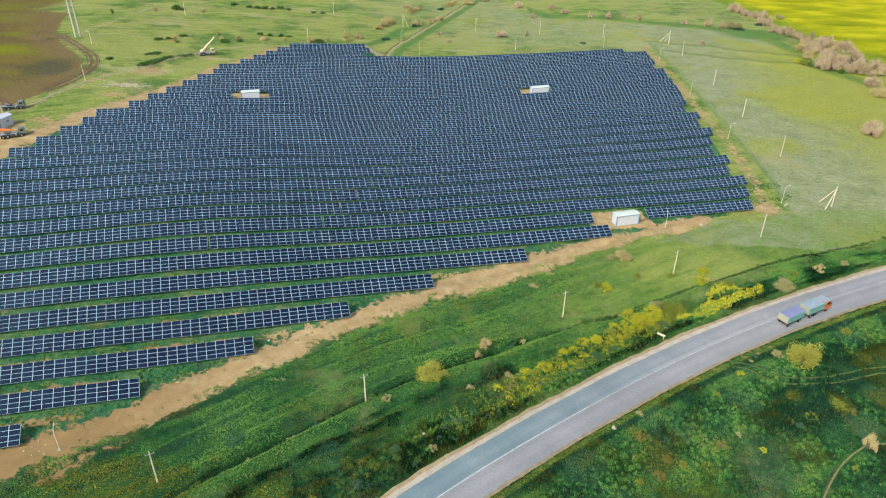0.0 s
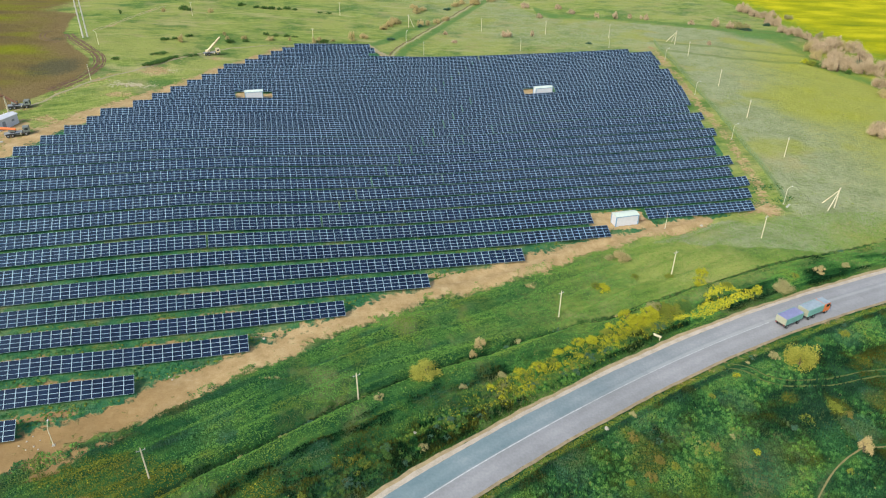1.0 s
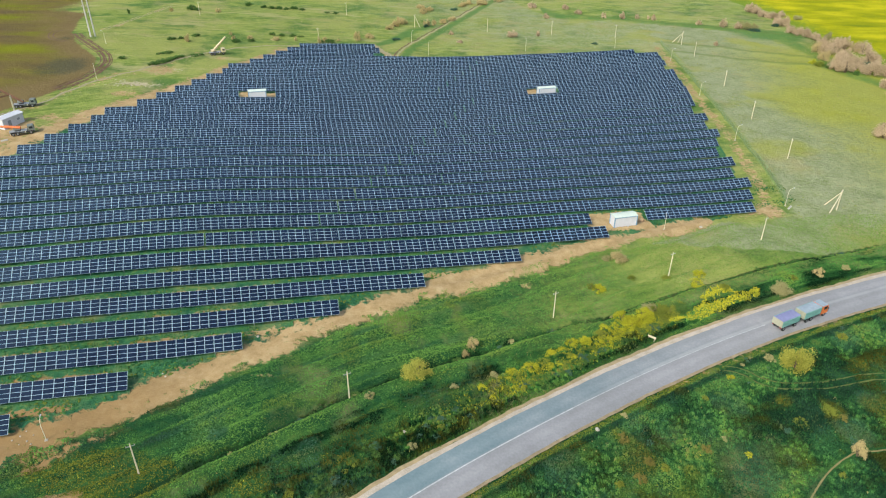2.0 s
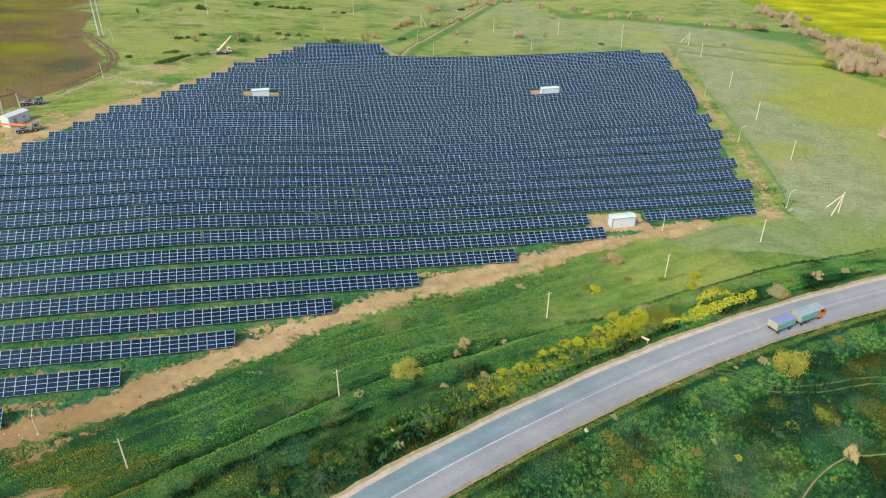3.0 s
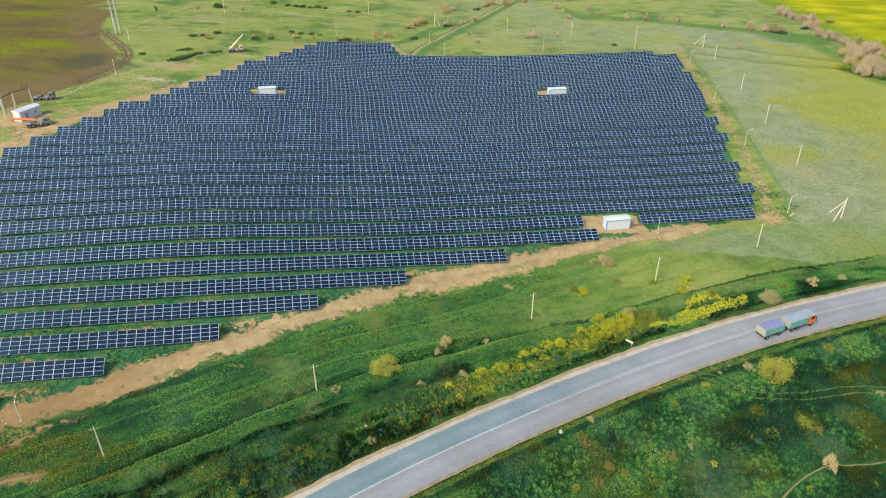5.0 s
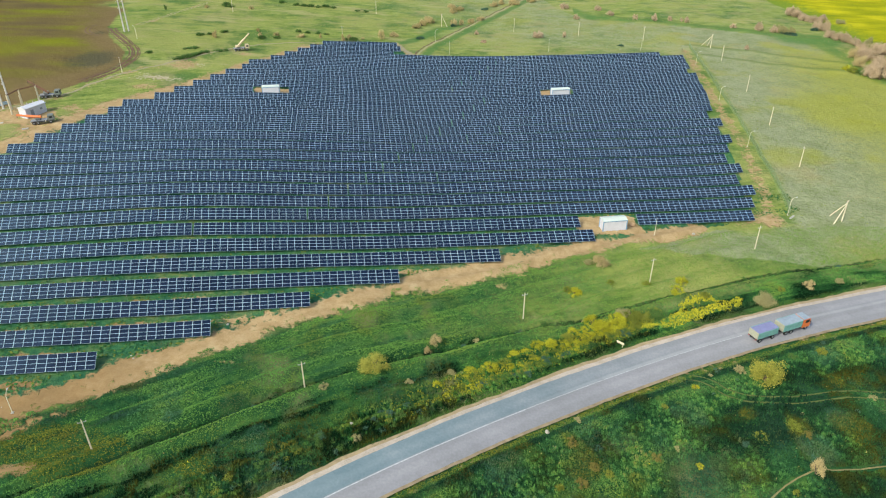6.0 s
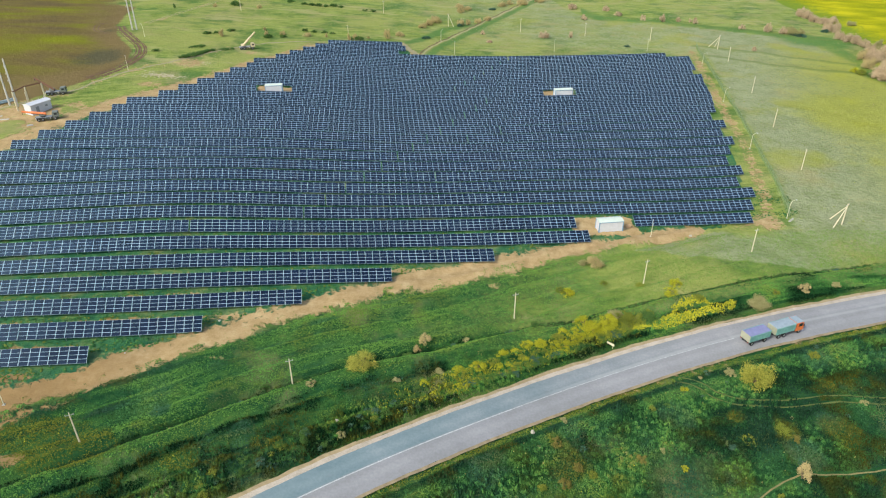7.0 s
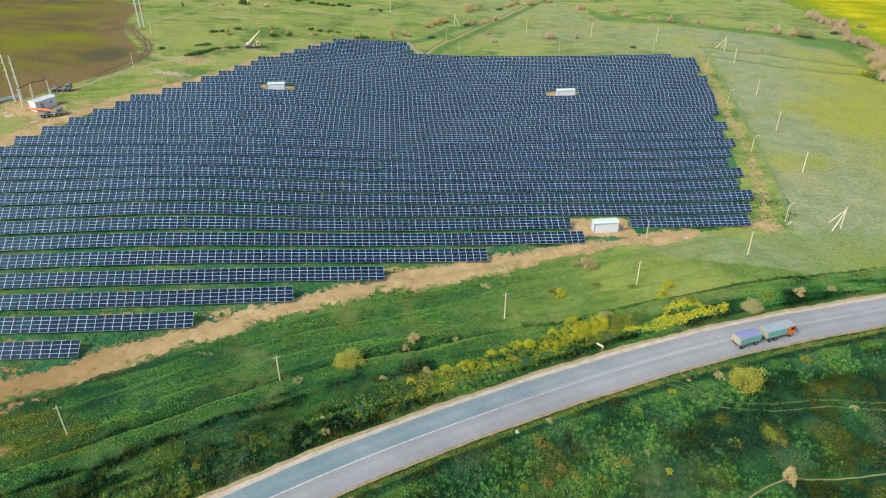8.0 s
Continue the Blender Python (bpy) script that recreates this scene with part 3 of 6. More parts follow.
for o in (-0.9, 0.9):
    tagged(new("wheel_rut", draped("wheel_rut", RUT_LOOP, 0.5, rut_mat, 0.1, o, 0.35)), "dark muddy wheel rut looping into the field", "wheel rut", "ruts at the field edge", kind="structure")
    tagged(new("wheel_rut", draped("wheel_rut", BROWN_TRACK, 0.55, bank_mat, 0.08, o, 0.35)), "brown wheel track across the far meadow", "wheel rut", "brown track across the meadow", kind="structure")
tagged(new("footpath", draped("footpath", PATH_SE, 0.28, dust_mat, 0.12, 0, 0.15)), "narrow trodden earth path in rough grass", "footpath", kind="structure")
for o in (-0.8, 0.8):
    tagged(new("wheel_rut", draped("wheel_rut", RUTS_SE, 0.32, faint_mat, 0.1, o, 0.3)), "faint wheel track in rough grass", "wheel rut", "ruts in rough grass", kind="structure")
tagged(new("lane", draped("lane", CORNER, 2.6, lane_mat, 0.12, ragged=0.1)), "pale gravel lane round the corner of the panel field", "lane", kind="structure")
tagged(new("wheel_rut", draped("wheel_rut", TRACK2, 0.7, rut_mat, 0.1, 1.3, 0.35)), "dark muddy rut beside the far track", "wheel rut", kind="structure")
tagged(new("lane", draped("lane", TRACK2, 0.95, bank_mat, 0.12, ragged=0.3)), "narrow earth track across the far meadow", "lane", kind="structure")

# ---- solar field ----
cell = material("solar_glass", (0.012, 0.02, 0.055), 0.22, 0, 0.6)
n = Nodes(cell)
p = n.place()
n.link(n.ramp(n.noise(p, 0.35, 3), [(0.35, (0.008, 0.014, 0.038)), (0.65, (0.013, 0.025, 0.06))]), n.b.inputs["Base Color"])
n.b.inputs["Specular Tint"].default_value = (0.6, 0.94, 1.0, 1)
slant = n.t.nodes.new("ShaderNodeLayerWeight")
n.link(n.math("MULTIPLY_ADD", n.step(slant.outputs["Facing"], 0.08, 0.32), 1.6, 0.3), n.b.inputs["Specular IOR Level"])
n.link(n.ramp(n.noise(p, 1.3, 3), [(0.3, (0.08,) * 3), (0.7, (0.16,) * 3)]), n.b.inputs["Roughness"])
alu = worn("aluminium_frame", (0.53, 0.69, 0.77), 0.6, 0.1, 0.12, 3)
steel = worn("galvanised_steel", (0.42, 0.45, 0.47), 0.5, 0.7, 0.2, 2)
TILT_P = radians(30)
SLOPE, PW, PH, LOW = 0.845, 1.63, 0.822, 0.65
CT, ST = math.cos(TILT_P), math.sin(TILT_P)

ROW_RIGHT = {-1: -42.4, 0: -25.9, 1: -6.9, 2: 11.9, 3: 31.0, 4: 55.4, 5: 81.0, 6: 128.2, 7: 132.4, 8: 136.9, 9: 135.8, 10: 141.0, 11: 139.9, 12: 144.4, 13: 149.4, 14: 148.9,
             15: 153.8, 16: 152.2, 17: 157.2, 18: 160.1, 19: 162.8, 20: 164.9, 21: 166.9, 22: 169.6, 23: 168.6, 24: 173.1, 25: 175.3, 26: 177.7, 27: 169.4, 28: 46.6, 29: 50.4, 30: 49.5}
ROW_LEFT = {14: -68.3, 15: -63.0, 16: -58.1, 17: -53.2, 18: -50.4, 19: -41.7, 20: -36.5, 21: -31.2, 22: -26.1, 23: -21.4, 24: -15.9, 25: -13.9, 26: -5.8, 27: -0.5, 28: 4.8, 29: 9.9, 30: 15.5}


def row_left(k):
    return ROW_LEFT[k] if k in ROW_LEFT else max(-120.0, -68.3 - 4.9 * (14 - k))


def row_spans(k):
    """Stretches of a row, with the gaps in it."""
    spans, cuts = [], []
    if k == 6:
        cuts.append((79.6, 95.4))
    if k == 20:
        cuts += [(-9.4, 3.2), (97.9, 110.8)]
    if 7 <= k <= 19:
        g = 10.8 + 5.27 * (k - 7)
        cuts.append((g, g + 0.36))
    if 21 <= k <= 27:
        g = 64.5 + 5.1 * (k - 21)
        cuts.append((g - 0.17, g + 0.17))
    if k in (10, 14, 15):
        g = {10: 47.0, 14: 61.1, 15: 73.5}[k]
        cuts.append((g - 0.14, g + 0.14))
    if k == 6:
        cuts.append((-15.4, -15.0))
    lo = row_left(k)
    for a, b in sorted(cuts):
        spans.append((lo, a))
        lo = b
    spans.append((lo, ROW_RIGHT[k]))
    return [(a, b) for a, b in spans if b - a > 4]


def panel_faces(p00, p10, p01, p11, thick=0.045, rim=0.038, rim_y=0.022):
    """Vertices and faces of one panel between its four top corners: glass sunk in a raised frame."""
    a, b, c, d = (np.array(q) for q in (p00, p10, p11, p01))
    ex, ey = (b - a) / np.linalg.norm(b - a), (d - a) / np.linalg.norm(d - a)
    nz = np.cross(ex, ey)
    outer = [a, b, c, d]
    inner = [a + rim * ex + rim_y * ey, b - rim * ex + rim_y * ey, c - rim * ex - rim_y * ey, d + rim * ex - rim_y * ey]
    vs = outer + inner + [q - 0.008 * nz for q in inner] + [q - thick * nz for q in outer]
    fs = [(0, 1, 5, 4), (1, 2, 6, 5), (2, 3, 7, 6), (3, 0, 4, 7), (8, 9, 10, 11), (12, 13, 1, 0), (13, 14, 2, 1), (14, 15, 3, 2), (15, 12, 0, 3), (15, 14, 13, 12)]
    return vs, fs, [0, 0, 0, 0, 1, 0, 0, 0, 0, 0]


def panel_mesh():
    vs, fs, ms = panel_faces((0, 0, 0), (PW, 0, 0), (0, PH, 0), (PW, PH, 0))
    me = bpy.data.meshes.new("panel")
    me.from_pydata([tuple(v) for v in vs], [], fs)
    me.materials.append(alu)
    me.materials.append(cell)
    me.polygons.foreach_set("material_index", ms)
    return me


PANEL = panel_mesh()
post_front = Shape().box(I4, 0.12, 0.08, 1.0).mesh("post", steel)
single_panels = 0


def lower_edges(us, v):
    """World points of a row's lower edge."""
    us = np.asarray(us)
    x, y = uv(us, v)
    z = land(*uv(us, v + 1.9)) + LOW
    return [Vector(q) for q in zip(x.tolist(), y.tolist(), z.tolist())]


def solar_row(k, u0, u1):
    """A row of panels four high on a steel frame, from u0 to u1."""
    global single_panels
    v = ROW0 + PITCH * k
    cols = max(2, int(round((u1 - u0) / COL)))
    edge_pts = lower_edges(np.linspace(u0, u1, cols + 1), v)
    up = Vector((-SA * CT, CA * CT, ST))
    base = uv((u0 + u1) / 2, v + 1.9)
    row = thing("solar_row", Matrix.Translation((base[0], base[1], land_at(*base))), "long row of dark blue solar panels on a tilted steel frame", "solar panels", "rows of the solar field")
    base_z = land_at(*base)
    origin = np.array((base[0], base[1], base_z))
    inv = Matrix.Translation((-base[0], -base[1], -base_z))
    vs, fs, ms = [], [], []
    for i in range(cols):
        a, b = edge_pts[i], edge_pts[i + 1]
        e = (b - a).normalized()
        single = k <= 7 and a.x > -88 and single_panels < 4300
        for j in range(4):
            s = j * SLOPE
            a2, b2 = a + e * 0.015 + up * s, b - e * 0.015 + up * s
            if single:
                ey = (up - e * up.dot(e)).normalized()
                m = Matrix((e, ey, e.cross(ey))).transposed().to_4x4()
                m.translation = a2
                part("panel", PANEL, None, row, m=inv @ m)
                single_panels += 1
                continue
            q = panel_faces(a2, b2, a2 + up * PH, b2 + up * PH)
            o = len(vs)
            vs += [tuple(w - origin) for w in q[0]]
            fs += [tuple(o + t for t in f) for f in q[1]]
            ms += q[2]
    if vs:
        me = bpy.data.meshes.new("panel_bank")
        me.from_pydata(vs, [], fs)
        me.materials.append(alu)
        me.materials.append(cell)
        me.polygons.foreach_set("material_index", ms)
        part("panel_bank", me, None, row, kind="stuff")
    nrm = Vector((0, 0, 1)) * CT - Vector((-SA, CA, 0)) * ST
    for s in (0.5, 2.8):
        sh = Shape()
        sh.tube([inv @ (w + up * s - nrm * 0.11) for w in edge_pts[::3] + ([edge_pts[-1]] if cols % 3 else [])], 0.055, 4)
        part("rail", sh, steel, row)
    for i in range(1, cols, 4):
        for s in (0.5, 2.8):
            w = edge_pts[i] + up * s - nrm * 0.14
            h = LOW + s * ST + 0.3
            part("post", post_front, None, row, m=inv @ (Matrix.Translation((w.x, w.y, w.z - h)) @ pose(0, 0, 0, 0, 0, 15.5) @ Matrix.Diagonal((1, 1, h, 1))))
    return row


for k in range(-1, 31):
    for u0, u1 in row_spans(k):
        solar_row(k, u0, u1)

# ---- inverter cabins in the field ----
roof_sheet = worn("pale_roof_sheet", (0.66, 0.74, 0.66), 0.5, 0, 0.08, 1.2)
white = worn("white_sheet_steel", (0.7, 0.71, 0.76), 0.5, 0, 0.08, 1.2)
blue_trim = worn("blue_trim", (0.22, 0.38, 0.55), 0.5, 0, 0.15, 2)
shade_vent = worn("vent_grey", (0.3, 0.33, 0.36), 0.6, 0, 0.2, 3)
concrete = worn("concrete", (0.5, 0.48, 0.43), 0.9, 0, 0.2, 1.5)


def cabin(u, v, length, label, turn=15.5, deep=2.6, high=2.7):
    x, y = uv(u, v)
    z = land_at(x, y)
    c = thing("inverter_cabin", at(x, y, z, turn), label, "equipment cabin", "inverter cabins of the solar field")
    sh = Shape()
    ribs = int(length / 0.5)
    sh.box(at(0, 0, 0.35), length, deep, high)
    part("body", sh, white, c)
    for i in range(ribs):
        xx = -length / 2 + (i + 0.5) * length / ribs
        for s in (-1, 1):
            part("wall_panel", cabin_panel(length / ribs - 0.04, high - 0.3), None, c, m=at(xx, s * (deep / 2 + 0.015), 0.5))
    roof = Shape().prism(at(0, 0, 0.35 + high, 90), [(-deep / 2 - 0.15, 0.0), (deep / 2 + 0.15, 0.0), (deep / 2 + 0.15, 0.08), (0, 0.42), (-deep / 2 - 0.15, 0.08)], length + 0.3)
    part("roof", roof, roof_sheet, c, "pale greenish low-pitched sheet roof")
    for sx in (-1, 1):
        for sy in (-1, 1):
            part("corner_post", Shape().box(at(sx * length / 2, sy * deep / 2, 0.3), 0.22, 0.22, high + 0.05), blue_trim, c, "blue corner post")
    for s in (-1, 1):
        part("eave", Shape().box(at(0, s * (deep / 2 + 0.12), 0.28 + high), length + 0.3, 0.1, 0.16), blue_trim, c)
    for i in range(4):
        part("footing", Shape().box(at(-length / 2 + 0.6 + i * (length - 1.2) / 3, 0, -0.5), 0.45, deep + 0.2, 0.86), concrete, c)
    part("door", Shape().box(at(length / 2 + 0.03, 0.3, 0.45), 0.06, 1.0, 2.1), white, c)
    part("vent", Shape().box(at(length / 2 + 0.03, -0.8, 1.6), 0.06, 0.6, 0.5), shade_vent, c)
    part("step", Shape().box(at(length / 2 + 0.6, 0.3, -0.2), 0.9, 1.2, 0.45), concrete, c)
    return c


PANELS = {}


def cabin_panel(w, h):
    if (w, h) not in PANELS:
        PANELS[w, h] = Shape().box(I4, w, 0.03, h).mesh("wall_panel", white)
    return PANELS[w, h]


cabin(87.9, 140.0, 6.2, "white steel inverter cabin with blue corners on bare earth")
cabin(-3.0, 242.3, 5.9, "white steel inverter cabin among the far panel rows")
cabin(105.3, 242.1, 6.7, "white steel inverter cabin with a bare earth forecourt")


# ---- plants ----
def vnoise(x, y, scale, seed=0):
    """Smooth value noise between 0 and 1."""
    rng = np.random.RandomState(seed)
    table = rng.rand(64, 64)
    a, b = np.asarray(x) / scale, np.asarray(y) / scale
    i, j = np.floor(a).astype(int), np.floor(b).astype(int)
    f, g = a - i, b - j
    f, g = f * f * (3 - 2 * f), g * g * (3 - 2 * g)
    t = lambda p, q: table[np.mod(p, 64), np.mod(q, 64)]
    return (t(i, j) * (1 - f) + t(i + 1, j) * f) * (1 - g) + (t(i, j + 1) * (1 - f) + t(i + 1, j + 1) * f) * g


def clumps(x, y, cell, seed):
    """For each point the distance to the nearest of many scattered plants, in cells, and that plant's vigour from 0 to 1."""
    rng = np.random.RandomState(seed)
    jit = rng.rand(64, 64, 3)
    a, b = np.asarray(x) / cell, np.asarray(y) / cell
    i, j = np.floor(a).astype(int), np.floor(b).astype(int)
    best, vigour = np.full(len(a), 9.0), np.zeros(len(a))
    for p in (-1, 0, 1):
        for q in (-1, 0, 1):
            w = jit[np.mod(i + p, 64), np.mod(j + q, 64)]
            d = np.hypot(i + p + w[:, 0] - a, j + q + w[:, 1] - b)
            vigour = np.where(d < best, w[:, 2], vigour)
            best = np.minimum(best, d)
    return best, vigour


def tussocks(name, x, y, radius, height, mat, label, seed, blades=4, growth=None):
    """Many small tufts in one mesh, each a ragged little crown of blades."""
    rng = np.random.RandomState(seed)
    k = len(x)
    z = ground_height(x, y)
    ang = rng.rand(k, 1) * 6.28 + np.arange(blades) * 2 * math.pi / blades + rng.randn(k, blades) * 0.25
    r = radius[:, None] * (0.45 + 1.0 * rng.rand(k, blades))
    rim = np.stack([x[:, None] + r * np.cos(ang), y[:, None] + r * np.sin(ang), z[:, None] + height[:, None] * 0.55 * rng.rand(k, blades)], -1)
    top = np.stack([x + rng.randn(k) * radius * 0.3, y + rng.randn(k) * radius * 0.3, z + height], -1)[:, None]
    v = np.concatenate([top, rim], 1).reshape(-1, 3)
    base = (np.arange(k) * (blades + 1))[:, None]
    j = np.arange(blades)
    tri = np.stack([np.broadcast_to(base, (k, blades)), base + 1 + j, base + 1 + (j + 1) % blades], -1).reshape(-1, 3)
    me = bpy.data.meshes.new(name)
    me.vertices.add(len(v))
    me.vertices.foreach_set("co", v.astype(np.float32).ravel())
    me.loops.add(len(tri) * 3)
    me.loops.foreach_set("vertex_index", tri.astype(np.int32).ravel())
    me.polygons.add(len(tri))
    me.polygons.foreach_set("loop_start", np.arange(0, len(tri) * 3, 3, dtype=np.int32))
    me.update(calc_edges=True)
    for key, values in (growth or {}).items():
        me.attributes.new(key, "FLOAT", "POINT").data.foreach_set("value", np.repeat(values, blades + 1).astype(np.float32))
    me.materials.append(mat)
    return tagged(new(name, me), label, "grass", kind="stuff")


def sward(name):
    """Wild grass whose colour drifts from dark (damp growth and painted shade) to dry, bluish in wet spots, golden in
    weedy ones.
    """
    m = material(name, (0.06, 0.16, 0.05), 0.85, 0, 0.06)
    n = Nodes(m)
    geo = n.t.nodes.new("ShaderNodeNewGeometry")
    # the near-black end also serves as painted shade in gaps and hollows
    c = n.ramp(n.attr("ripe_shade"), [(0.18, (0.005, 0.024, 0.008)), (0.36, (0.02, 0.085, 0.021)), (0.52, (0.08, 0.225, 0.05)), (0.67, (0.148, 0.315, 0.064)), (0.8, (0.21, 0.3, 0.052)), (0.97, (0.38, 0.345, 0.12))])
    c = n.mix(n.attr("wetness"), c, n.mix(n.noise(geo.outputs["Position"], 0.35, 3), (0.022, 0.09, 0.05), (0.08, 0.18, 0.105)))
    c = n.mix(n.attr("gilding"), c, n.mix(n.noise(geo.outputs["Position"], 0.5, 3), (0.075, 0.105, 0.013), (0.27, 0.24, 0.03)))
    shade = n.math("MULTIPLY_ADD", geo.outputs["Random Per Island"], 0.6, 0.7)
    n.link(n.mix(1.0, c, n.t.nodes.new("ShaderNodeCombineColor").outputs[0], "MULTIPLY"), n.b.inputs["Base Color"])
    grey = n.t.nodes["Combine Color"]
    for k in range(3):
        n.link(shade, grey.inputs[k])
    return m


verge_grass = sward("verge_grass")
green_low = leafy("lush_grass", (0.018, 0.085, 0.034), (0.08, 0.22, 0.062), 0.5)
green_mid = leafy("meadow_grass", (0.13, 0.2, 0.042), (0.36, 0.4, 0.095), 0.45)
olive_low = leafy("olive_weeds", (0.06, 0.11, 0.022), (0.19, 0.235, 0.045), 0.5)
flower_low = leafy("yellow_flowers", (0.2, 0.24, 0.02), (0.56, 0.53, 0.045), 0.6)
straw_low = leafy("dry_grass", (0.22, 0.2, 0.09), (0.45, 0.39, 0.2))


def scatter(count, x0, x1, y0, y1, seed):
    rng = np.random.RandomState(seed)
    return rng.uniform(x0, x1, count), rng.uniform(y0, y1, count), rng


def free(x, y):
    """Ground where plants may stand: off the road and the bare tracks."""
    df, sf = near_line(x, y, FRONT)
    dp, _ = near_line(x, y, PATH_SE)
    dr, _ = near_line(x, y, RUTS_SE)
    scar = np.minimum(near_line(x, y, SCARS[0])[0], near_line(x, y, SCARS[1])[0])
    edge_wob = 0.9 * (vnoise(x, y, 2.0, 5) - 0.5)
    return ((road_off(x, y) > 5.25 + edge_wob) | (road_off(x, y) < -4.55 - 1.0 * edge_wob)) & ((df > 3.4 + 2.6 * edge_wob) | (x > 70) | ((df > 1.0) & (vnoise(x, y, 2.6, 25) * 0.7 + 0.3 * vnoise(x, y, 0.8, 26) > 0.72))) & (dp > 0.6) & (np.abs(dr - 0.8) > 0.28) & (scar > 0.4 + edge_wob), sf


lx, ly, rng = scatter(1500000, -90, 125, 56, 175, 11)
seen = (ly > 0.48 * np.abs(lx - 15) + 28) & (ly < 160 + 0.1 * lx)
lx, ly = lx[seen], ly[seen]
ok, side_front = free(lx, ly)
off = road_off(lx, ly)
dd, ds = near_line(lx, ly, DITCH)
signed = dd * ds
# open meadow beyond the ditch: low even grass
far_k = np.clip((lx - 0) / 60, 0, 1) * np.clip((off - 10) / 10, 0, 1)
keep = (side_front < 0) & (ly < 158 + 0.28 * (lx - 60)) & ok & (rng.rand(len(lx)) < 0.82 - 0.42 * far_k)
lx, ly, off, signed, far_k = (q[keep] for q in (lx, ly, off, signed, far_k))
m = len(lx)
n1, n2, n3 = vnoise(lx, ly, 9, 1), vnoise(lx, ly, 3.0, 2), vnoise(lx, ly, 0.9, 3)
way = 0.85 * lx + 0.53 * ly
streak = 0.6 * vnoise(signed, way * 0.16, 1.4, 4) + 0.4 * vnoise(signed, way * 0.12, 0.6, 12)
dice = rng.rand(m)
# from dark (0: damp growth and painted shade) to dry and yellow (1)
tone = 0.3 * n1 + 0.54 * streak + 0.2 * n2 + 0.06 * n3 + 0.1 * (dice - 0.5) - 0.06
tone += 0.12 * soft(np.abs(signed + 2.9), 0.6, 2.0) * (lx < 40)
gold_spot = np.maximum.reduce([soft(np.hypot((lx + 47) / 19, (ly - 69.5) / 8.5), 0.35, 1.0), 0.85 * soft(np.hypot((lx + 25) / 9, (ly - 69.5) / 3.0), 0.2, 1.0), 0.7 * soft(np.hypot((lx + 12) / 9, (ly - 75) / 3.5), 0.2, 1.0)])
tone += 0.1 * gold_spot
tone -= (0.14 + 0.1 * np.clip((2 - lx) / 12, 0, 1) - 0.24 * n2) * ((signed < -4.5) & (off > 0)) * np.clip((24 - lx) / 14, 0, 1)
tone -= 0.14 * (np.abs(off) < 7.5)
# ditch weeds are dark; the tone drops further as painted shade
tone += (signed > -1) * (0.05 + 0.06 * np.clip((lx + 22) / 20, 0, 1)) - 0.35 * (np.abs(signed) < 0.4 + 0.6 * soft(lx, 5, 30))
tone += 0.05 * soft(np.abs(off - 9.5), 1.0, 4.0) * np.clip((lx - 4) / 12, 0, 1) * np.clip((50 - lx) / 8, 0, 1)
tone += 0.1 * far_k
south = off < 0
patch = 0.6 * vnoise(lx, ly, 6.5, 14) + 0.4 * vnoise(lx, ly, 2.4, 18)
tone = np.where(south, 0.17 + 0.56 * patch + 0.1 * n3 + 0.12 * (dice - 0.5) - 0.04 * soft(-off, 7, 12) - 0.1 * np.clip((lx - 50) / 15, 0, 1) * (off < -14), tone)
kind_of = np.select([tone < 0.33, tone < 0.5, tone < 0.64, tone < 0.73, tone < 0.9], [6, 0, 8, 2, 7], 7)
kind_of = np.where(south & (kind_of == 0) & (rng.rand(m) < 0.2), 6, kind_of)
kind_of = np.where(south & (kind_of == 0) & (rng.rand(m) < 0.15), 2, kind_of)
kind_of = np.where(south & (kind_of == 7) & (n2 < 0.55), 2, kind_of)
tuft = 0.6 * vnoise(lx, ly, 1.7, 61) + 0.4 * vnoise(lx, ly, 0.7, 62)
gilded = gold_spot * (0.15 + 0.5 * streak + 0.95 * tuft) + 0.14 * (dice - 0.5) > 0.56
kind_of = np.where(gilded, np.where(rng.rand(m) < 0.6, 7, 2), kind_of)
berm_top = soft(np.abs(signed + 2.9), 0.5, 1.9) * (lx < 45) * (off > 7)
kind_of = np.where(rng.rand(m) < 0.75 * berm_top, np.where(dice < 0.55, 2, 8), kind_of)
kind_of = np.where(~south & (kind_of == 7) & ~gilded, np.where(dice < 0.55, 2, 1), kind_of)
kind_of = np.where(~south & (kind_of == 2) & ~gilded & (dice < 0.5) & (signed > -1), 8, kind_of)
kind_of = np.where(south & (kind_of == 8), np.where(dice < 0.6, 2, 0), kind_of)
kind_of = np.where((far_k > 0.4 + 0.4 * (dice - 0.5)) & (kind_of != 2) & (tone > 0.5 + 0.2 * (dice - 0.5)), 1, kind_of)
def spots(places):
    """Strength of round patches (x, y, radius), with ragged edges."""
    ragged = 0.45 * vnoise(lx, ly, 3.0, 71) + 0.25 * vnoise(lx, ly, 1.0, 72)
    return np.maximum.reduce([soft(np.hypot(lx - a, ly - b) / c + ragged, 0.75, 1.3) for a, b, c in places])


damp_spots = spots([(56.2, 82.5, 7.5), (55.8, 96.8, 5.0), (76.1, 91.5, 5.0), (82.6, 100.2, 4.0), (22.1, 77.6, 5.0), (-46, 71.6, 2.6), (-24, 83, 3.2), (-33, 79, 2.4), (-17, 76, 3.5), (86, 116, 5.0)])
rust_spots = spots([(36.2, 81, 5.0), (84.6, 97.7, 5.0), (85, 109, 2.6), (74.5, 96, 3.4), (44, 79, 3.2), (91, 86, 5.0), (34, 85.5, 3.0), (66, 97, 2.2)])
kind_of = np.where(rng.rand(m) < 0.85 * damp_spots, 3, kind_of)
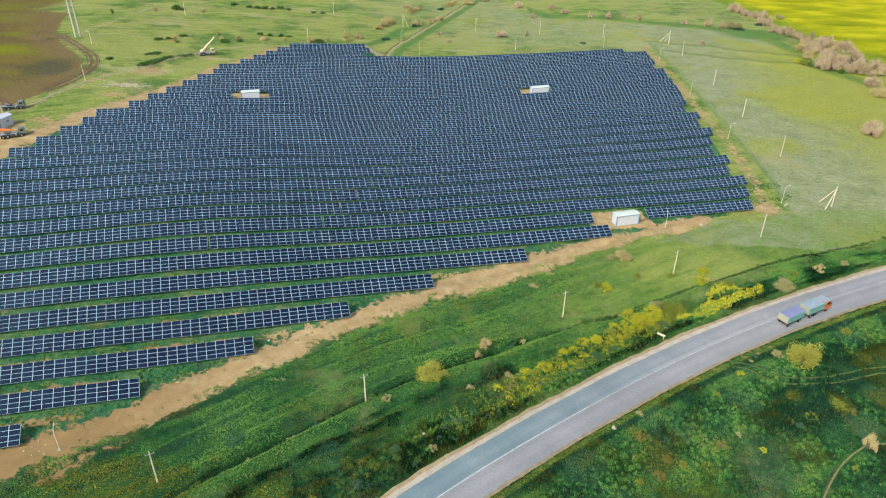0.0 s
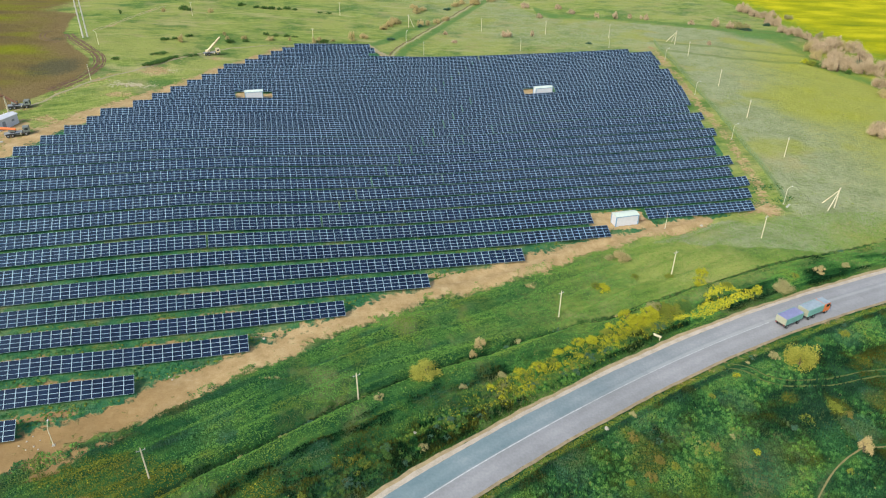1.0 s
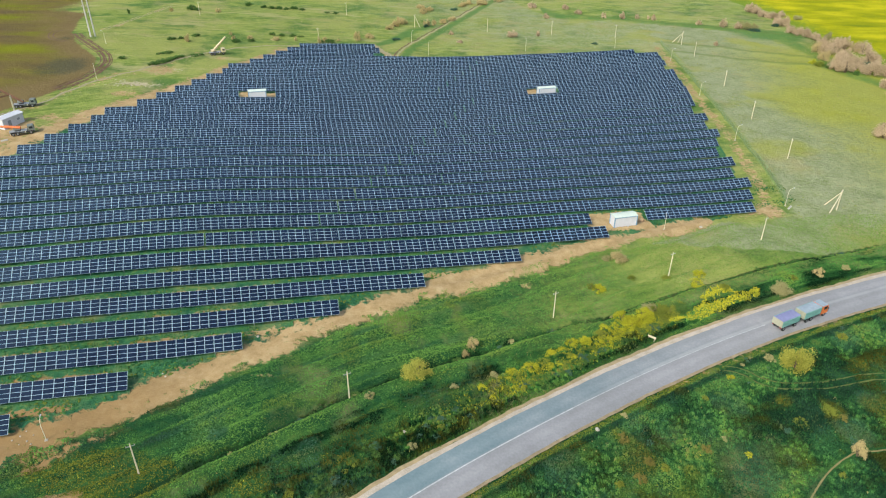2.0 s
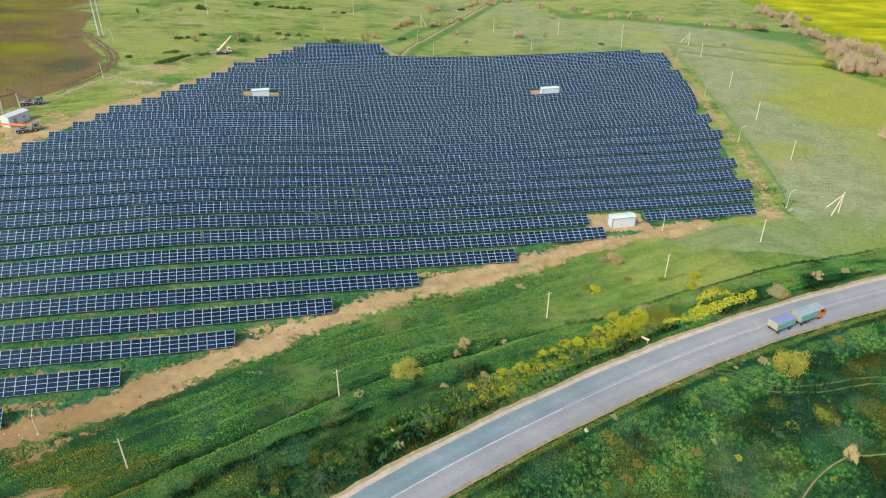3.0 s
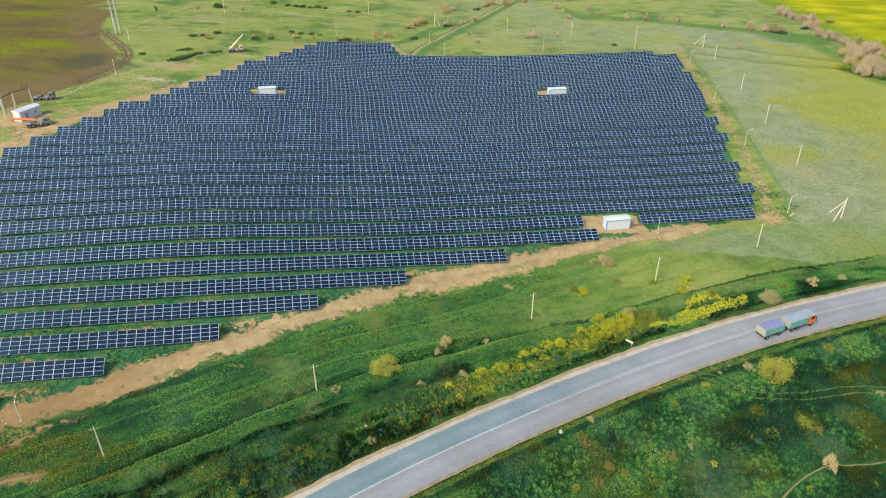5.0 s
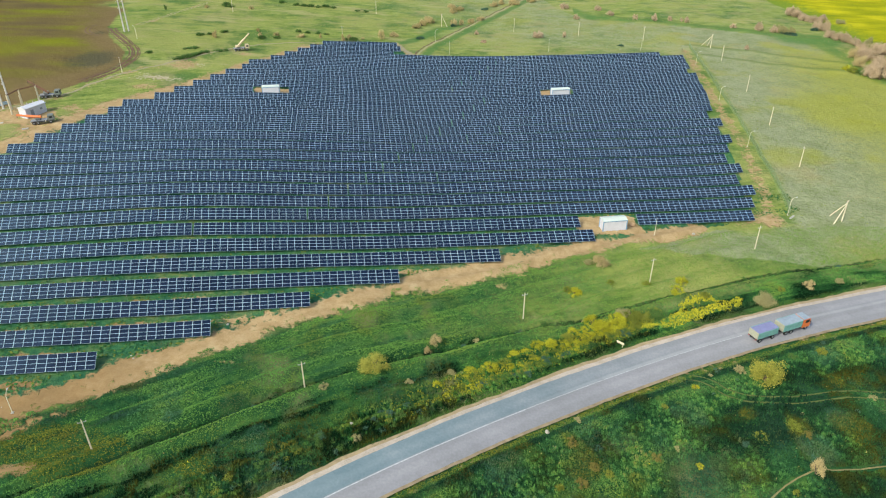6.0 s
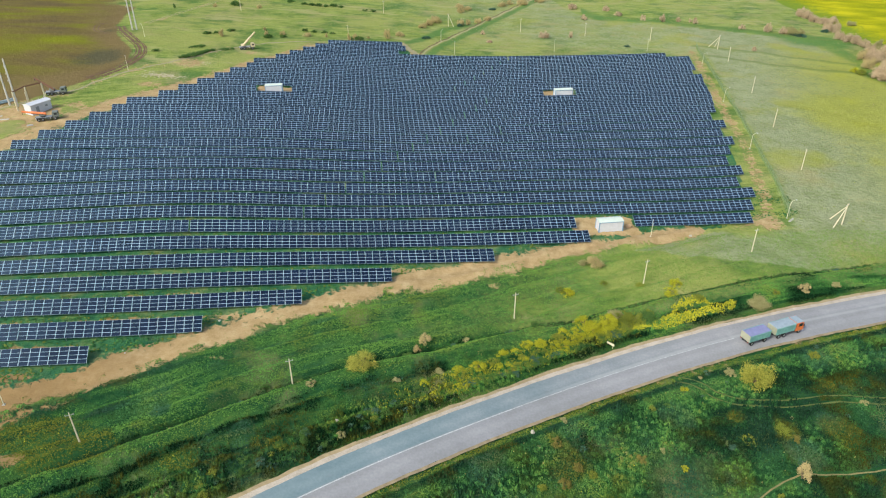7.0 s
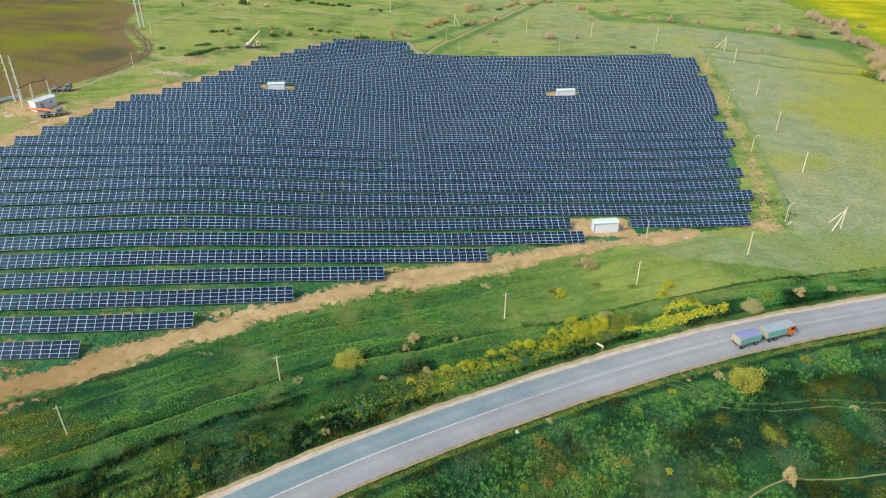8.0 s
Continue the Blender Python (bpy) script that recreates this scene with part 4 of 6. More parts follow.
kind_of = np.where(rng.rand(m) < 0.8 * rust_spots * (0.4 + 0.9 * tuft), np.where(dice < 0.55, 7, 2), kind_of)
bluish = vnoise(lx, ly, 9, 15) * 0.65 + 0.35 * vnoise(lx, ly, 2.6, 16) + 0.35 * (rng.rand(m) - 0.5)
kind_of = np.where((bluish > np.where(south, 0.63 - 0.06 * np.clip((lx - 50) / 15, 0, 1), 0.7)) & ((off < -8) | ((signed < -4) & (lx < 10)) | ((signed > 0) & (lx < -10))), 3, kind_of)
band = soft(np.abs(off - 10.2), 1.4, 4.0) * np.clip((lx + 2) / 16, 0, 1) * (lx < 53)
gold = ((rng.rand(m) < 0.003) & (tone > 0.6) & (lx < 60)) | (rng.rand(m) < 0.7 * band * np.clip((tuft - 0.44) * 6, 0, 1))
kind_of = np.where(gold | (gilded & (n3 > 0.6) & (rng.rand(m) < 0.12)), 4, kind_of)
kind_of = np.where(rng.rand(m) < 0.004, 5, kind_of)
size = (0.05 + 0.1 * rng.rand(m) ** 2.2) * (0.75 + 0.6 * n1) * np.where(kind_of == 6, 1.25, 1.0) * np.where(kind_of == 4, 0.8, 1.0) * np.where(south, 1.1, 1.0)
tall = size * (0.9 + 1.3 * rng.rand(m)) * np.where(signed < -4, 1.35, 1.0) * np.where(kind_of == 6, 1.5, 1.0) * (1 - 0.4 * far_k)
tone = tone + (0.04 + 0.08 * np.clip((lx + 40) / 18, 0, 1) + 0.06 * np.clip((lx + 5) / 15, 0, 1)) * (signed > -1) - 0.05 * np.clip((-35 - lx) / 12, 0, 1) * ~south
wet = np.clip(np.maximum(0.9 * damp_spots, np.clip((bluish - 0.6) * 3.5, 0, 0.8) * ((off < -6) | ((signed < -4) & (lx < 10)) | ((signed > 0) & (lx < -5)))), 0, 1)
gild = np.clip(np.maximum((gold_spot * (0.2 + 0.5 * streak + 0.95 * tuft) - 0.42) * 3.4, rust_spots * (0.3 + 0.8 * tuft)) + 0.25 * (dice - 0.5), 0, 0.8) * (np.maximum(gold_spot, rust_spots) > 0.05)
mute = vnoise(lx, ly, 5.0, 81) * 0.6 + vnoise(lx, ly, 1.6, 82) * 0.4
wet = np.where(south, np.maximum(wet, np.clip(0.75 * (mute - 0.25), 0, 0.5)), wet)
verge_gold = np.clip(2.2 * (0.5 * streak + 0.6 * tuft - 0.5), 0, 0.34) * (signed < -3.5) * (off > 6) * np.clip((30 - lx) / 20, 0, 1)
gild = np.maximum(gild, verge_gold)
gild = np.where(south, np.maximum(gild, np.clip(1.1 * (0.55 - mute), 0, 0.4)), gild)
# the dip near off -6.6 paints a narrow ditch shadow into the tone
tone = np.where(south, 0.45 + 1.4 * (tone - 0.47) - 0.03 - 0.3 * soft(np.abs(off + 6.6 + 0.8 * (n2 - 0.5)), 0.4, 1.1) + 0.12 * soft(np.abs(off + 8.3), 0.8, 1.8) - 0.07 * np.clip((lx - 55) / 20, 0, 1) * np.clip((-off - 10) / 8, 0, 1), np.minimum(0.53 + np.where(tone < 0.52, 1.5, 1.0) * (tone - 0.52), 0.74))
tone = np.where(kind_of == 5, 0.95, np.where(berm_top > 0.4, np.maximum(tone, 0.5 + 0.26 * streak), tone))
# leafy clumps of weeds beside the road, the shade in their gaps painted as darker tone, and a low mown edge next to the
# asphalt
furrows = (signed > 0.8) & ~south & (lx < 45)
# streak contrast, raised here and above, paints the furrows' shadow lines
tone = tone + furrows * (0.14 * np.clip((lx + 46) / 40, -0.3, 1) + 0.45 * np.clip(streak - 0.5, -0.2, 0.2))
tone = np.where(furrows, np.minimum(tone, 0.57 + 0.14 * n1 + 0.06 * np.clip((lx + 15) / 30, 0, 1)), tone)
gild = np.where(furrows, np.maximum(gild, np.clip(1.6 * (0.5 - mute), 0, 0.4) * np.clip((35 - lx) / 25, 0, 1)), gild)
wet = np.where(furrows, np.maximum(wet, np.clip(2.6 * (0.5 - streak), 0, 0.6) * np.clip((30 - lx) / 30, 0, 1)), wet)
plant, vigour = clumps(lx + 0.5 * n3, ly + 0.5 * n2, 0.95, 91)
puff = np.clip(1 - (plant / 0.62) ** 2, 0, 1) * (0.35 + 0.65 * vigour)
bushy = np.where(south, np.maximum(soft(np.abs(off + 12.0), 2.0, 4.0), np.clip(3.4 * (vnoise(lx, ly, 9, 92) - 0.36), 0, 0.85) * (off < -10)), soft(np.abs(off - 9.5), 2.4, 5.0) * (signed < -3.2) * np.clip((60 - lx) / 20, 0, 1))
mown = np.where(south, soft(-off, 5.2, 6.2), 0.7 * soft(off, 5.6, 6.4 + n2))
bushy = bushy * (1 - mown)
# crowns lightened and gaps darkened in colour, as shade would do
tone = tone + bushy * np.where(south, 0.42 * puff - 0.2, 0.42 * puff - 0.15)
tone = tone + mown * (np.where(south, 0.62, 0.55) - tone)
tall = tall * (1 - 0.5 * mown) + 0.45 * bushy * puff
size = size * (1 + 0.4 * bushy * puff)
wet = wet * (1 - 0.35 * bushy) * (1 - mown)
gild = np.maximum(np.maximum(gild * (1 - 0.4 * bushy * south), mown * np.where(south, 0.5 + 0.4 * n2, 0.2 + 0.4 * n2)), 0.6 * band * np.clip(4.0 * (0.5 * tuft + 0.5 * puff - 0.3), 0, 1))
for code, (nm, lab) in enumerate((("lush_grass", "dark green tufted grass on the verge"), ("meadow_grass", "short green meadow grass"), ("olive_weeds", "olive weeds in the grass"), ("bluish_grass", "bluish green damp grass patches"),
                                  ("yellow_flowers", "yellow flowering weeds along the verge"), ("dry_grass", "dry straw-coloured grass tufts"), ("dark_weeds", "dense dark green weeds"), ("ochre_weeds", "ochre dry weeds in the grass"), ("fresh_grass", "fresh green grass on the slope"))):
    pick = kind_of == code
    tussocks(nm, lx[pick], ly[pick], size[pick], tall[pick], flower_low if code == 4 else verge_grass, lab, 20 + code, 3, {"ripe_shade": tone[pick], "wetness": wet[pick], "gilding": gild[pick]})

# the yellow strip of flowers between ditch and road
sx, sy, rng = scatter(48000, 30, 78, 108, 136, 31)
ridge = [(36, 112.5), (42, 115), (50, 118.4), (57, 121.5), (64, 125.6), (72, 130.4)]
hook = [(57, 122), (59, 126), (62, 129.5), (66, 131.5), (68, 129)]
d1 = np.minimum(near_line(sx, sy, ridge)[0], near_line(sx, sy, hook)[0] + 0.1)
pick = (d1 < 0.15 + 2.1 * vnoise(sx, sy, 2.4, 8)) & (rng.rand(len(sx)) < 0.95 - 0.5 * d1) & (vnoise(sx, sy, 0.8, 9) > 0.25) & (road_off(sx, sy) > 5.6)
sx, sy = sx[pick], sy[pick]
tussocks("flower_strip", sx, sy, 0.1 + 0.12 * rng.rand(len(sx)), 0.2 + 0.3 * rng.rand(len(sx)), flower_low, "yellow flowering strip beside the road", 32)

# pasture beyond the fence and the far meadow
px, py, rng = scatter(30000, -160, 190, 160, 420, 41)
fe, se = near_line(px, py, EAST)
inside = (along(px, py)[1] > 96) & (along(px, py)[1] < 312) & (se > 0) & (near_line(px, py, WEST)[1] < 0)
clump = 0.6 * vnoise(px, py, 14, 6) + 0.4 * vnoise(px, py, 4, 7)
pick = ~inside & (clump + 0.5 * (rng.rand(len(px)) - 0.5) > 0.6) & (fe > 5) & (near_line(px, py, FIELD_W)[1] < 0) & (near_line(px, py, FIELD_E)[1] > 0) & (near_line(px, py, LANE)[0] > 2.5)
px, py = px[pick], py[pick]
half = rng.rand(len(px)) < 0.75
tussocks("meadow_grass", px[half], py[half], 0.1 + 0.22 * rng.rand(half.sum()), 0.08 + 0.14 * rng.rand(half.sum()), green_mid, "short green tufts on the pasture", 42)
tussocks("dry_grass", px[~half], py[~half], 0.12 + 0.25 * rng.rand((~half).sum()), 0.08 + 0.12 * rng.rand((~half).sum()), straw_low, "pale dry tufts on the pasture", 43)

# grass between the rows
bx, by, rng = scatter(90000, -85, 100, 75, 240, 51)
bu, bv = along(bx, by)
ph = np.mod((bv - ROW0) / PITCH, 1.0)
pick = (bv > 88) & (bv < 160) & (near_line(bx, by, FRONT)[1] > 0) & (ph > 0.44) & (ph < 1.0) & (vnoise(bx, by, 3, 9) > 0.36) & (np.abs(near_line(bx, by, FRONT)[0]) > 3.5) & ~((np.abs(bu - 87) < 9) & (np.abs(bv - 142.3) < 4.8))
bx, by = bx[pick], by[pick]
half = rng.rand(len(bx)) < 0.75
tussocks("row_grass", bx[half], by[half], 0.15 + 0.25 * rng.rand(half.sum()), 0.1 + 0.3 * rng.rand(half.sum()), green_low, "green grass between the panel rows", 52)
tussocks("row_weeds", bx[~half], by[~half], 0.15 + 0.25 * rng.rand((~half).sum()), 0.1 + 0.3 * rng.rand((~half).sum()), olive_low, "olive weeds between the panel rows", 53)

bark = worn("bark", (0.16, 0.12, 0.08), 0.9, 0, 0.3, 3)
LEAVES = {
    "yellow": leafy("yellow_green_leaves", (0.2, 0.25, 0.022), (0.64, 0.62, 0.05), 0.5),
    "pink": leafy("pinkish_blossom", (0.28, 0.2, 0.12), (0.74, 0.59, 0.4), 0.6),
    "tan": leafy("tan_twigs", (0.34, 0.28, 0.12), (0.68, 0.56, 0.28), 0.45),
    "rust": leafy("rust_weeds", (0.14, 0.135, 0.035), (0.29, 0.255, 0.07), 0.45),
    "lemon": leafy("lemon_olive_leaves", (0.2, 0.23, 0.04), (0.52, 0.5, 0.1), 0.5),
    "moss": leafy("yellow_olive_leaves", (0.08, 0.14, 0.025), (0.33, 0.36, 0.06), 0.45),
    "olive": leafy("olive_leaves", (0.24, 0.24, 0.09), (0.5, 0.46, 0.22), 0.45),
    "green": leafy("green_leaves", (0.035, 0.1, 0.028), (0.14, 0.25, 0.06), 0.5),
    "teal": leafy("blue_green_leaves", (0.03, 0.085, 0.06), (0.11, 0.21, 0.13)),
}
CROWNS = {}


def crown_mesh(kind, variant):
    """Leaves on uneven lobes about a metre across, standing on the origin."""
    key = kind, variant
    if key in CROWNS:
        return CROWNS[key]
    r = np.random.RandomState(100 + variant)
    big_one = variant >= 5
    lobes = []
    loose = kind in ("yellow", "moss") and not big_one
    for i in range(26 if big_one else 30 if loose else 18):
        a, q = r.uniform(0, 6.28), (0.84 if loose else 0.66) * math.sqrt(r.rand())
        lobes.append((q * math.cos(a), q * math.sin(a), r.uniform(0.15, 0.3 + 0.75 * max(0.0, 1 - (q / 0.8) ** 2)), r.uniform(0.1, 0.24) if loose else r.uniform(0.13, 0.3)))
    sh = Shape()
    for lxx, lyy, lzz, lr in lobes:
        for _ in range(int(3600 * lr * lr) + 80 if big_one else int(2300 * lr * lr) + 40):
            d = r.randn(3)
            d /= np.linalg.norm(d)
            c = np.array((lxx, lyy, lzz)) + d * lr * (0.4 + (1.5 if loose else 0.95) * r.rand())
            if c[2] < 0.04:
                continue
            face_way = d + 0.7 * r.randn(3)
            face_way /= np.linalg.norm(face_way)
            a = np.cross(face_way, r.randn(3))
            a /= np.linalg.norm(a)
            b = np.cross(face_way, a)
            s = (0.016 + 0.026 * r.rand()) if big_one else (0.022 + 0.036 * r.rand())
            a, b = a * s, b * s
            sh.face([c - a, c - 0.6 * b, c + a, c + 0.7 * b])
    CROWNS[key] = sh.mesh("crown", LEAVES[kind])
    return CROWNS[key]


STEM = Shape()
for q in ((0.0, 0.0, 0.75), (0.35, 0.1, 0.6), (-0.3, 0.2, 0.65), (0.05, -0.35, 0.55)):
    STEM.tube([(0, 0, -0.1), (q[0] * 0.5, q[1] * 0.5, q[2] * 0.5), q], [0.06, 0.04, 0.015], 6)
STEM = STEM.mesh("stem", bark)
bush_count = 0


def bush(x, y, wide, high, kind, label, name="bush", group=""):
    """A bush of the given width and height."""
    global bush_count
    bush_count += 1
    r = np.random.RandomState(bush_count)
    b = thing(name, at(x, y, float(ground_height(x, y)) - 0.05, r.uniform(0, 360)), label, name, group)
    m = Matrix.Diagonal((wide / 1.7, wide / 1.7 * r.uniform(0.85, 1.15), high / 1.4, 1))
    part("crown", crown_mesh(kind, bush_count % 5 + (5 if wide > 4.3 else 0)), None, b, m=m)
    part("stem", STEM, None, b, m=m)
    return b


bush(-1.8, 94.6, 5.8, 2.7, "lemon", "yellow-green leafy bush beside the ditch")
bush(71.5, 106.6, 6.2, 8.4, "lemon", "round yellow-green bush in rough grass")
bush(74.5, 86.2, 3.0, 4.4, "tan", "dry pinkish bush beside the footpath")
bush(42.6, 140.0, 4.4, 3.2, "tan", "dry tan bush below the panel rows")
bush(40.2, 140.2, 2.6, 1.8, "olive", "low brown bush below the panel rows")
bush(8.2, 105.0, 2.7, 2.8, "tan", "dry pinkish bush beside the ditch")
bush(6.8, 103.5, 1.8, 1.9, "tan", "small dry bush beside the ditch")
bush(77.6, 131.2, 4.8, 3.4, "olive", "grey olive bush near the road")
bush(90.0, 139.6, 3.2, 2.7, "tan", "dry pinkish bush near the road")
for x, y, w, h in ((36.2, 128.0, 3.3, 1.9), (34.6, 128.4, 2.2, 1.3), (52.8, 133.6, 2.2, 1.4), (60.6, 135.4, 3.0, 2.0), (58.9, 132.5, 3.3, 1.7), (44.4, 132.9, 1.9, 1.1), (82.6, 136.6, 2.0, 1.2), (65.0, 131.4, 2.4, 1.3)):
    bush(x, y, w, h, "moss" if w < 2.5 else "yellow", "low yellow-green bush in the meadow", group="low bushes in the meadow")
for x, y, w, h in ((41.5, 116.4, 4.9, 4.0), (39.5, 117.0, 3.6, 3.6), (44.5, 119.0, 4.4, 3.4), (28.1, 108.9, 3.2, 2.9), (30.9, 109.2, 2.8, 2.6), (35.6, 110.4, 3.0, 2.4), (38.5, 113.8, 2.9, 2.3), (23.5, 105.0, 2.9, 2.5), (19.1, 99.9, 3.2, 2.3),
                   (15.4, 98.8, 2.6, 1.6), (9.9, 93.4, 2.1, 1.6), (16.5, 94.4, 1.5, 1.1), (22.9, 101.7, 2.0, 1.6), (33.2, 110.0, 2.6, 1.8), (25.8, 106.6, 2.2, 1.6), (43.2, 117.6, 3.6, 2.6), (37.0, 112.2, 2.4, 1.7)):
    bush(x, y, w * (0.85 if x < 37 else 1.0), h * (0.7 if x < 37 else 0.85), "yellow", "yellow flowering bush on the road verge", group="yellow bushes along the road")
for x, y, w, h in ((47.5, 121.1, 4.4, 3.0), (50.4, 121.3, 3.8, 2.9), (48.2, 118.2, 2.7, 1.9), (53.4, 124.4, 2.4, 1.5)):
    bush(x, y, w, h, "moss", "dull yellow-green bush on the road verge", group="yellow bushes along the road")
for x, y, w, h, kind in ((33.8, 85.2, 2.4, 1.8, "rust"), (37.5, 80.8, 2.4, 1.6, "rust"), (35.2, 77.2, 2.6, 1.6, "rust"), (31.6, 75.9, 1.5, 1.5, "moss"), (55.1, 84.4, 1.3, 1.1, "yellow"), (57.7, 102.6, 1.5, 1.4, "yellow"), (67.1, 108.2, 2.5, 2.0, "olive"),
                         (85.2, 116.6, 1.9, 2.0, "moss"), (73.9, 96.1, 2.9, 1.6, "moss"), (75.8, 94.4, 2.1, 1.2, "rust"), (67.2, 92.9, 2.5, 1.2, "moss"), (39.7, 79.9, 1.8, 1.4, "moss"), (48.1, 84.8, 2.5, 1.3, "rust"), (51.1, 96.7, 1.6, 1.0, "moss"), (70.1, 81.8, 1.3, 1.1, "moss")):
    bush(x, y, w, h, kind, {"rust": "low rust-brown weedy bush in rough grass", "moss": "low dull yellow-green bush in rough grass", "yellow": "small bright yellow bush in rough grass", "olive": "pale olive bush in rough grass"}[kind], group="bushes in the rough grass")
scrub = random.Random(5)
for i in range(150):
    x = scrub.uniform(6, 56)
    o = scrub.uniform(6.8, 11.5) + (1.5 if x > 36 else 0)
    sl = 0.7518 - 0.00245 * x
    x, y = x - sl / math.sqrt(1 + sl * sl) * o, float(road_y(x)) + o / math.sqrt(1 + sl * sl)
    w = scrub.uniform(1.0, 2.5) * (0.75 if x < 18 else 1.0)
    bush(x, y, w, w * scrub.uniform(0.3, 0.55), scrub.choice(("teal", "green", "green", "green") if o < 9 or x < 14 else ("yellow", "moss", "moss", "green")), "low yellow-green scrub on the road verge", name="shrub", group="scrub along the road verge")
for i in range(64):
    x = scrub.uniform(-38, 14)
    o = scrub.uniform(6.5, 11)
    sl = 0.7518 - 0.00245 * x
    x, y = x - sl / math.sqrt(1 + sl * sl) * o, float(road_y(x)) + o / math.sqrt(1 + sl * sl)
    w = scrub.uniform(0.9, 2.2)
    bush(x, y, w, w * scrub.uniform(0.4, 0.65), scrub.choice(("teal", "green", "green", "moss")), "dark green scrub on the road verge", name="shrub", group="dark scrub along the road verge")
for i in range(30):
    x = scrub.uniform(20, 105)
    o = -scrub.uniform(5.5, 11) if i % 2 else -scrub.uniform(8, 30)
    sl = 0.7518 - 0.00245 * x
    x, y = x - sl / math.sqrt(1 + sl * sl) * o, float(road_y(x)) + o / math.sqrt(1 + sl * sl)
    w = scrub.uniform(0.8, 2.0)
    bush(x, y, w, w * scrub.uniform(0.4, 0.65), scrub.choice(("teal", "green", "green", "olive")), "dark green scrub in rough grass", name="shrub", group="dark scrub along the road verge")
for x, y, w, h, kind in ((53.5, 122.6, 4.6, 1.6, "green"), (61.5, 126.2, 3.6, 1.4, "green"), (66, 128.6, 2.6, 1.2, "green"), (46, 121.5, 3.6, 1.8, "olive"), (12, 97, 2.2, 1.2, "olive"), (5, 92.5, 2.0, 1.1, "olive"),
                         (-9.5, 88.5, 1.9, 1.2, "olive"), (-12, 90.2, 2.6, 1.1, "green"), (-1.5, 78.5, 1.6, 1.5, "olive"), (98, 143.5, 2.6, 1.5, "olive"), (-18, 87.5, 2.4, 1.0, "green")):
    bush(x, y, w, h, kind, "low %s bush in rough grass" % {"green": "green", "olive": "olive", "pink": "dry pinkish"}[kind])

# ditch growth
for i in range(len(DITCH) - 2):
    (ax, ay), (bx_, by_) = DITCH[i], DITCH[i + 1]
    if ax < -50:
        continue
    for s in range(int(math.hypot(bx_ - ax, by_ - ay) / (4.2 if ax < 15 else 9.0))):
        t = (s + random.random()) / max(1, int(math.hypot(bx_ - ax, by_ - ay) / (4.2 if ax < 15 else 9.0)))
        bush(ax + t * (bx_ - ax) + random.uniform(-0.5, 0.5), ay + t * (by_ - ay) + random.uniform(-0.3, 0.5), random.uniform(1.2, 2.6), random.uniform(0.5, 1.0), random.choice(("green", "green", "teal", "olive")),
             "low dark shrub in the ditch", name="shrub", group="shrubs along the ditch")

# far bushes
for x, y, w, h in ((-101.1, 314.9, 2.8, 3.0), (-105.0, 322.7, 2.3, 2.4), (-95.0, 319.8, 2.9, 2.4), (-83.7, 321.6, 4.6, 2.7), (-74.9, 324.2, 2.0, 2.4), (-63.1, 320.9, 2.2, 5.3), (-61.3, 326.2, 2.6, 3.0), (-47.3, 333.1, 3.2, 6.6), (-42.6, 341.4, 4.7, 3.4),
                   (-118.0, 303.7, 3.9, 4.1), (-128.9, 378.1, 3.1, 3.2), (-151.6, 372.2, 3.1, 2.5), (-55.6, 329.1, 2.3, 1.5)):
    bush(x, y, w, h, "tan", "pale dry bush beyond the panel field", group="bushes beyond the panel field")
for x, y, w, h in ((-30.2, 381.4, 7.1, 5.8), (-33.1, 372.6, 5.7, 4.7), (-35.2, 365.2, 4.4, 3.3), (-16.7, 379.0, 4.5, 4.7), (-12.7, 382.5, 3.2, 4.1), (-8.1, 389.4, 4.6, 3.5), (-3.1, 396.9, 5.4, 3.5), (-20.6, 415.4, 4.9, 5.2), (-17.2, 423.7, 5.7, 3.4),
                   (-23.0, 431.6, 5.8, 3.1), (1.8, 441.3, 5.9, 4.7), (6.2, 449.6, 5.3, 4.0), (14.0, 450.5, 8.3, 4.0), (24.6, 461.5, 7, 4.5)):
    bush(x, y, w, h, "tan", "pale dry bush beside the far track", group="bushes beside the far track")
for x, y, w, h in ((44.5, 440.7, 5.9, 4.7), (64.6, 435.8, 4.4, 4.7), (70.4, 421.4, 5.0, 3.8), (83.2, 408.3, 3.8, 4.8), (93.7, 408.4, 4.2, 5.5), (102.9, 411.8, 3.2, 3.7), (111.4, 407.1, 3.5, 4.8), (108.9, 410.0, 2.8, 2.6), (50.4, 408.2, 4.1, 4.7),
                   (28.5, 360.1, 6.7, 4.5), (42.2, 362.8, 2.2, 4.5), (2.1, 344.2, 4.1, 2.0), (-2.9, 360.7, 3.1, 2.6), (134.3, 397.5, 4.2, 4.0), (146.6, 393.6, 5.6, 6.6), (154.0, 390.6, 4.9, 5.1), (128.4, 347.3, 2.5, 3.3)):
    bush(x, y, w, h, "pink", "pale blossoming bush on the far meadow", group="bushes on the far meadow")
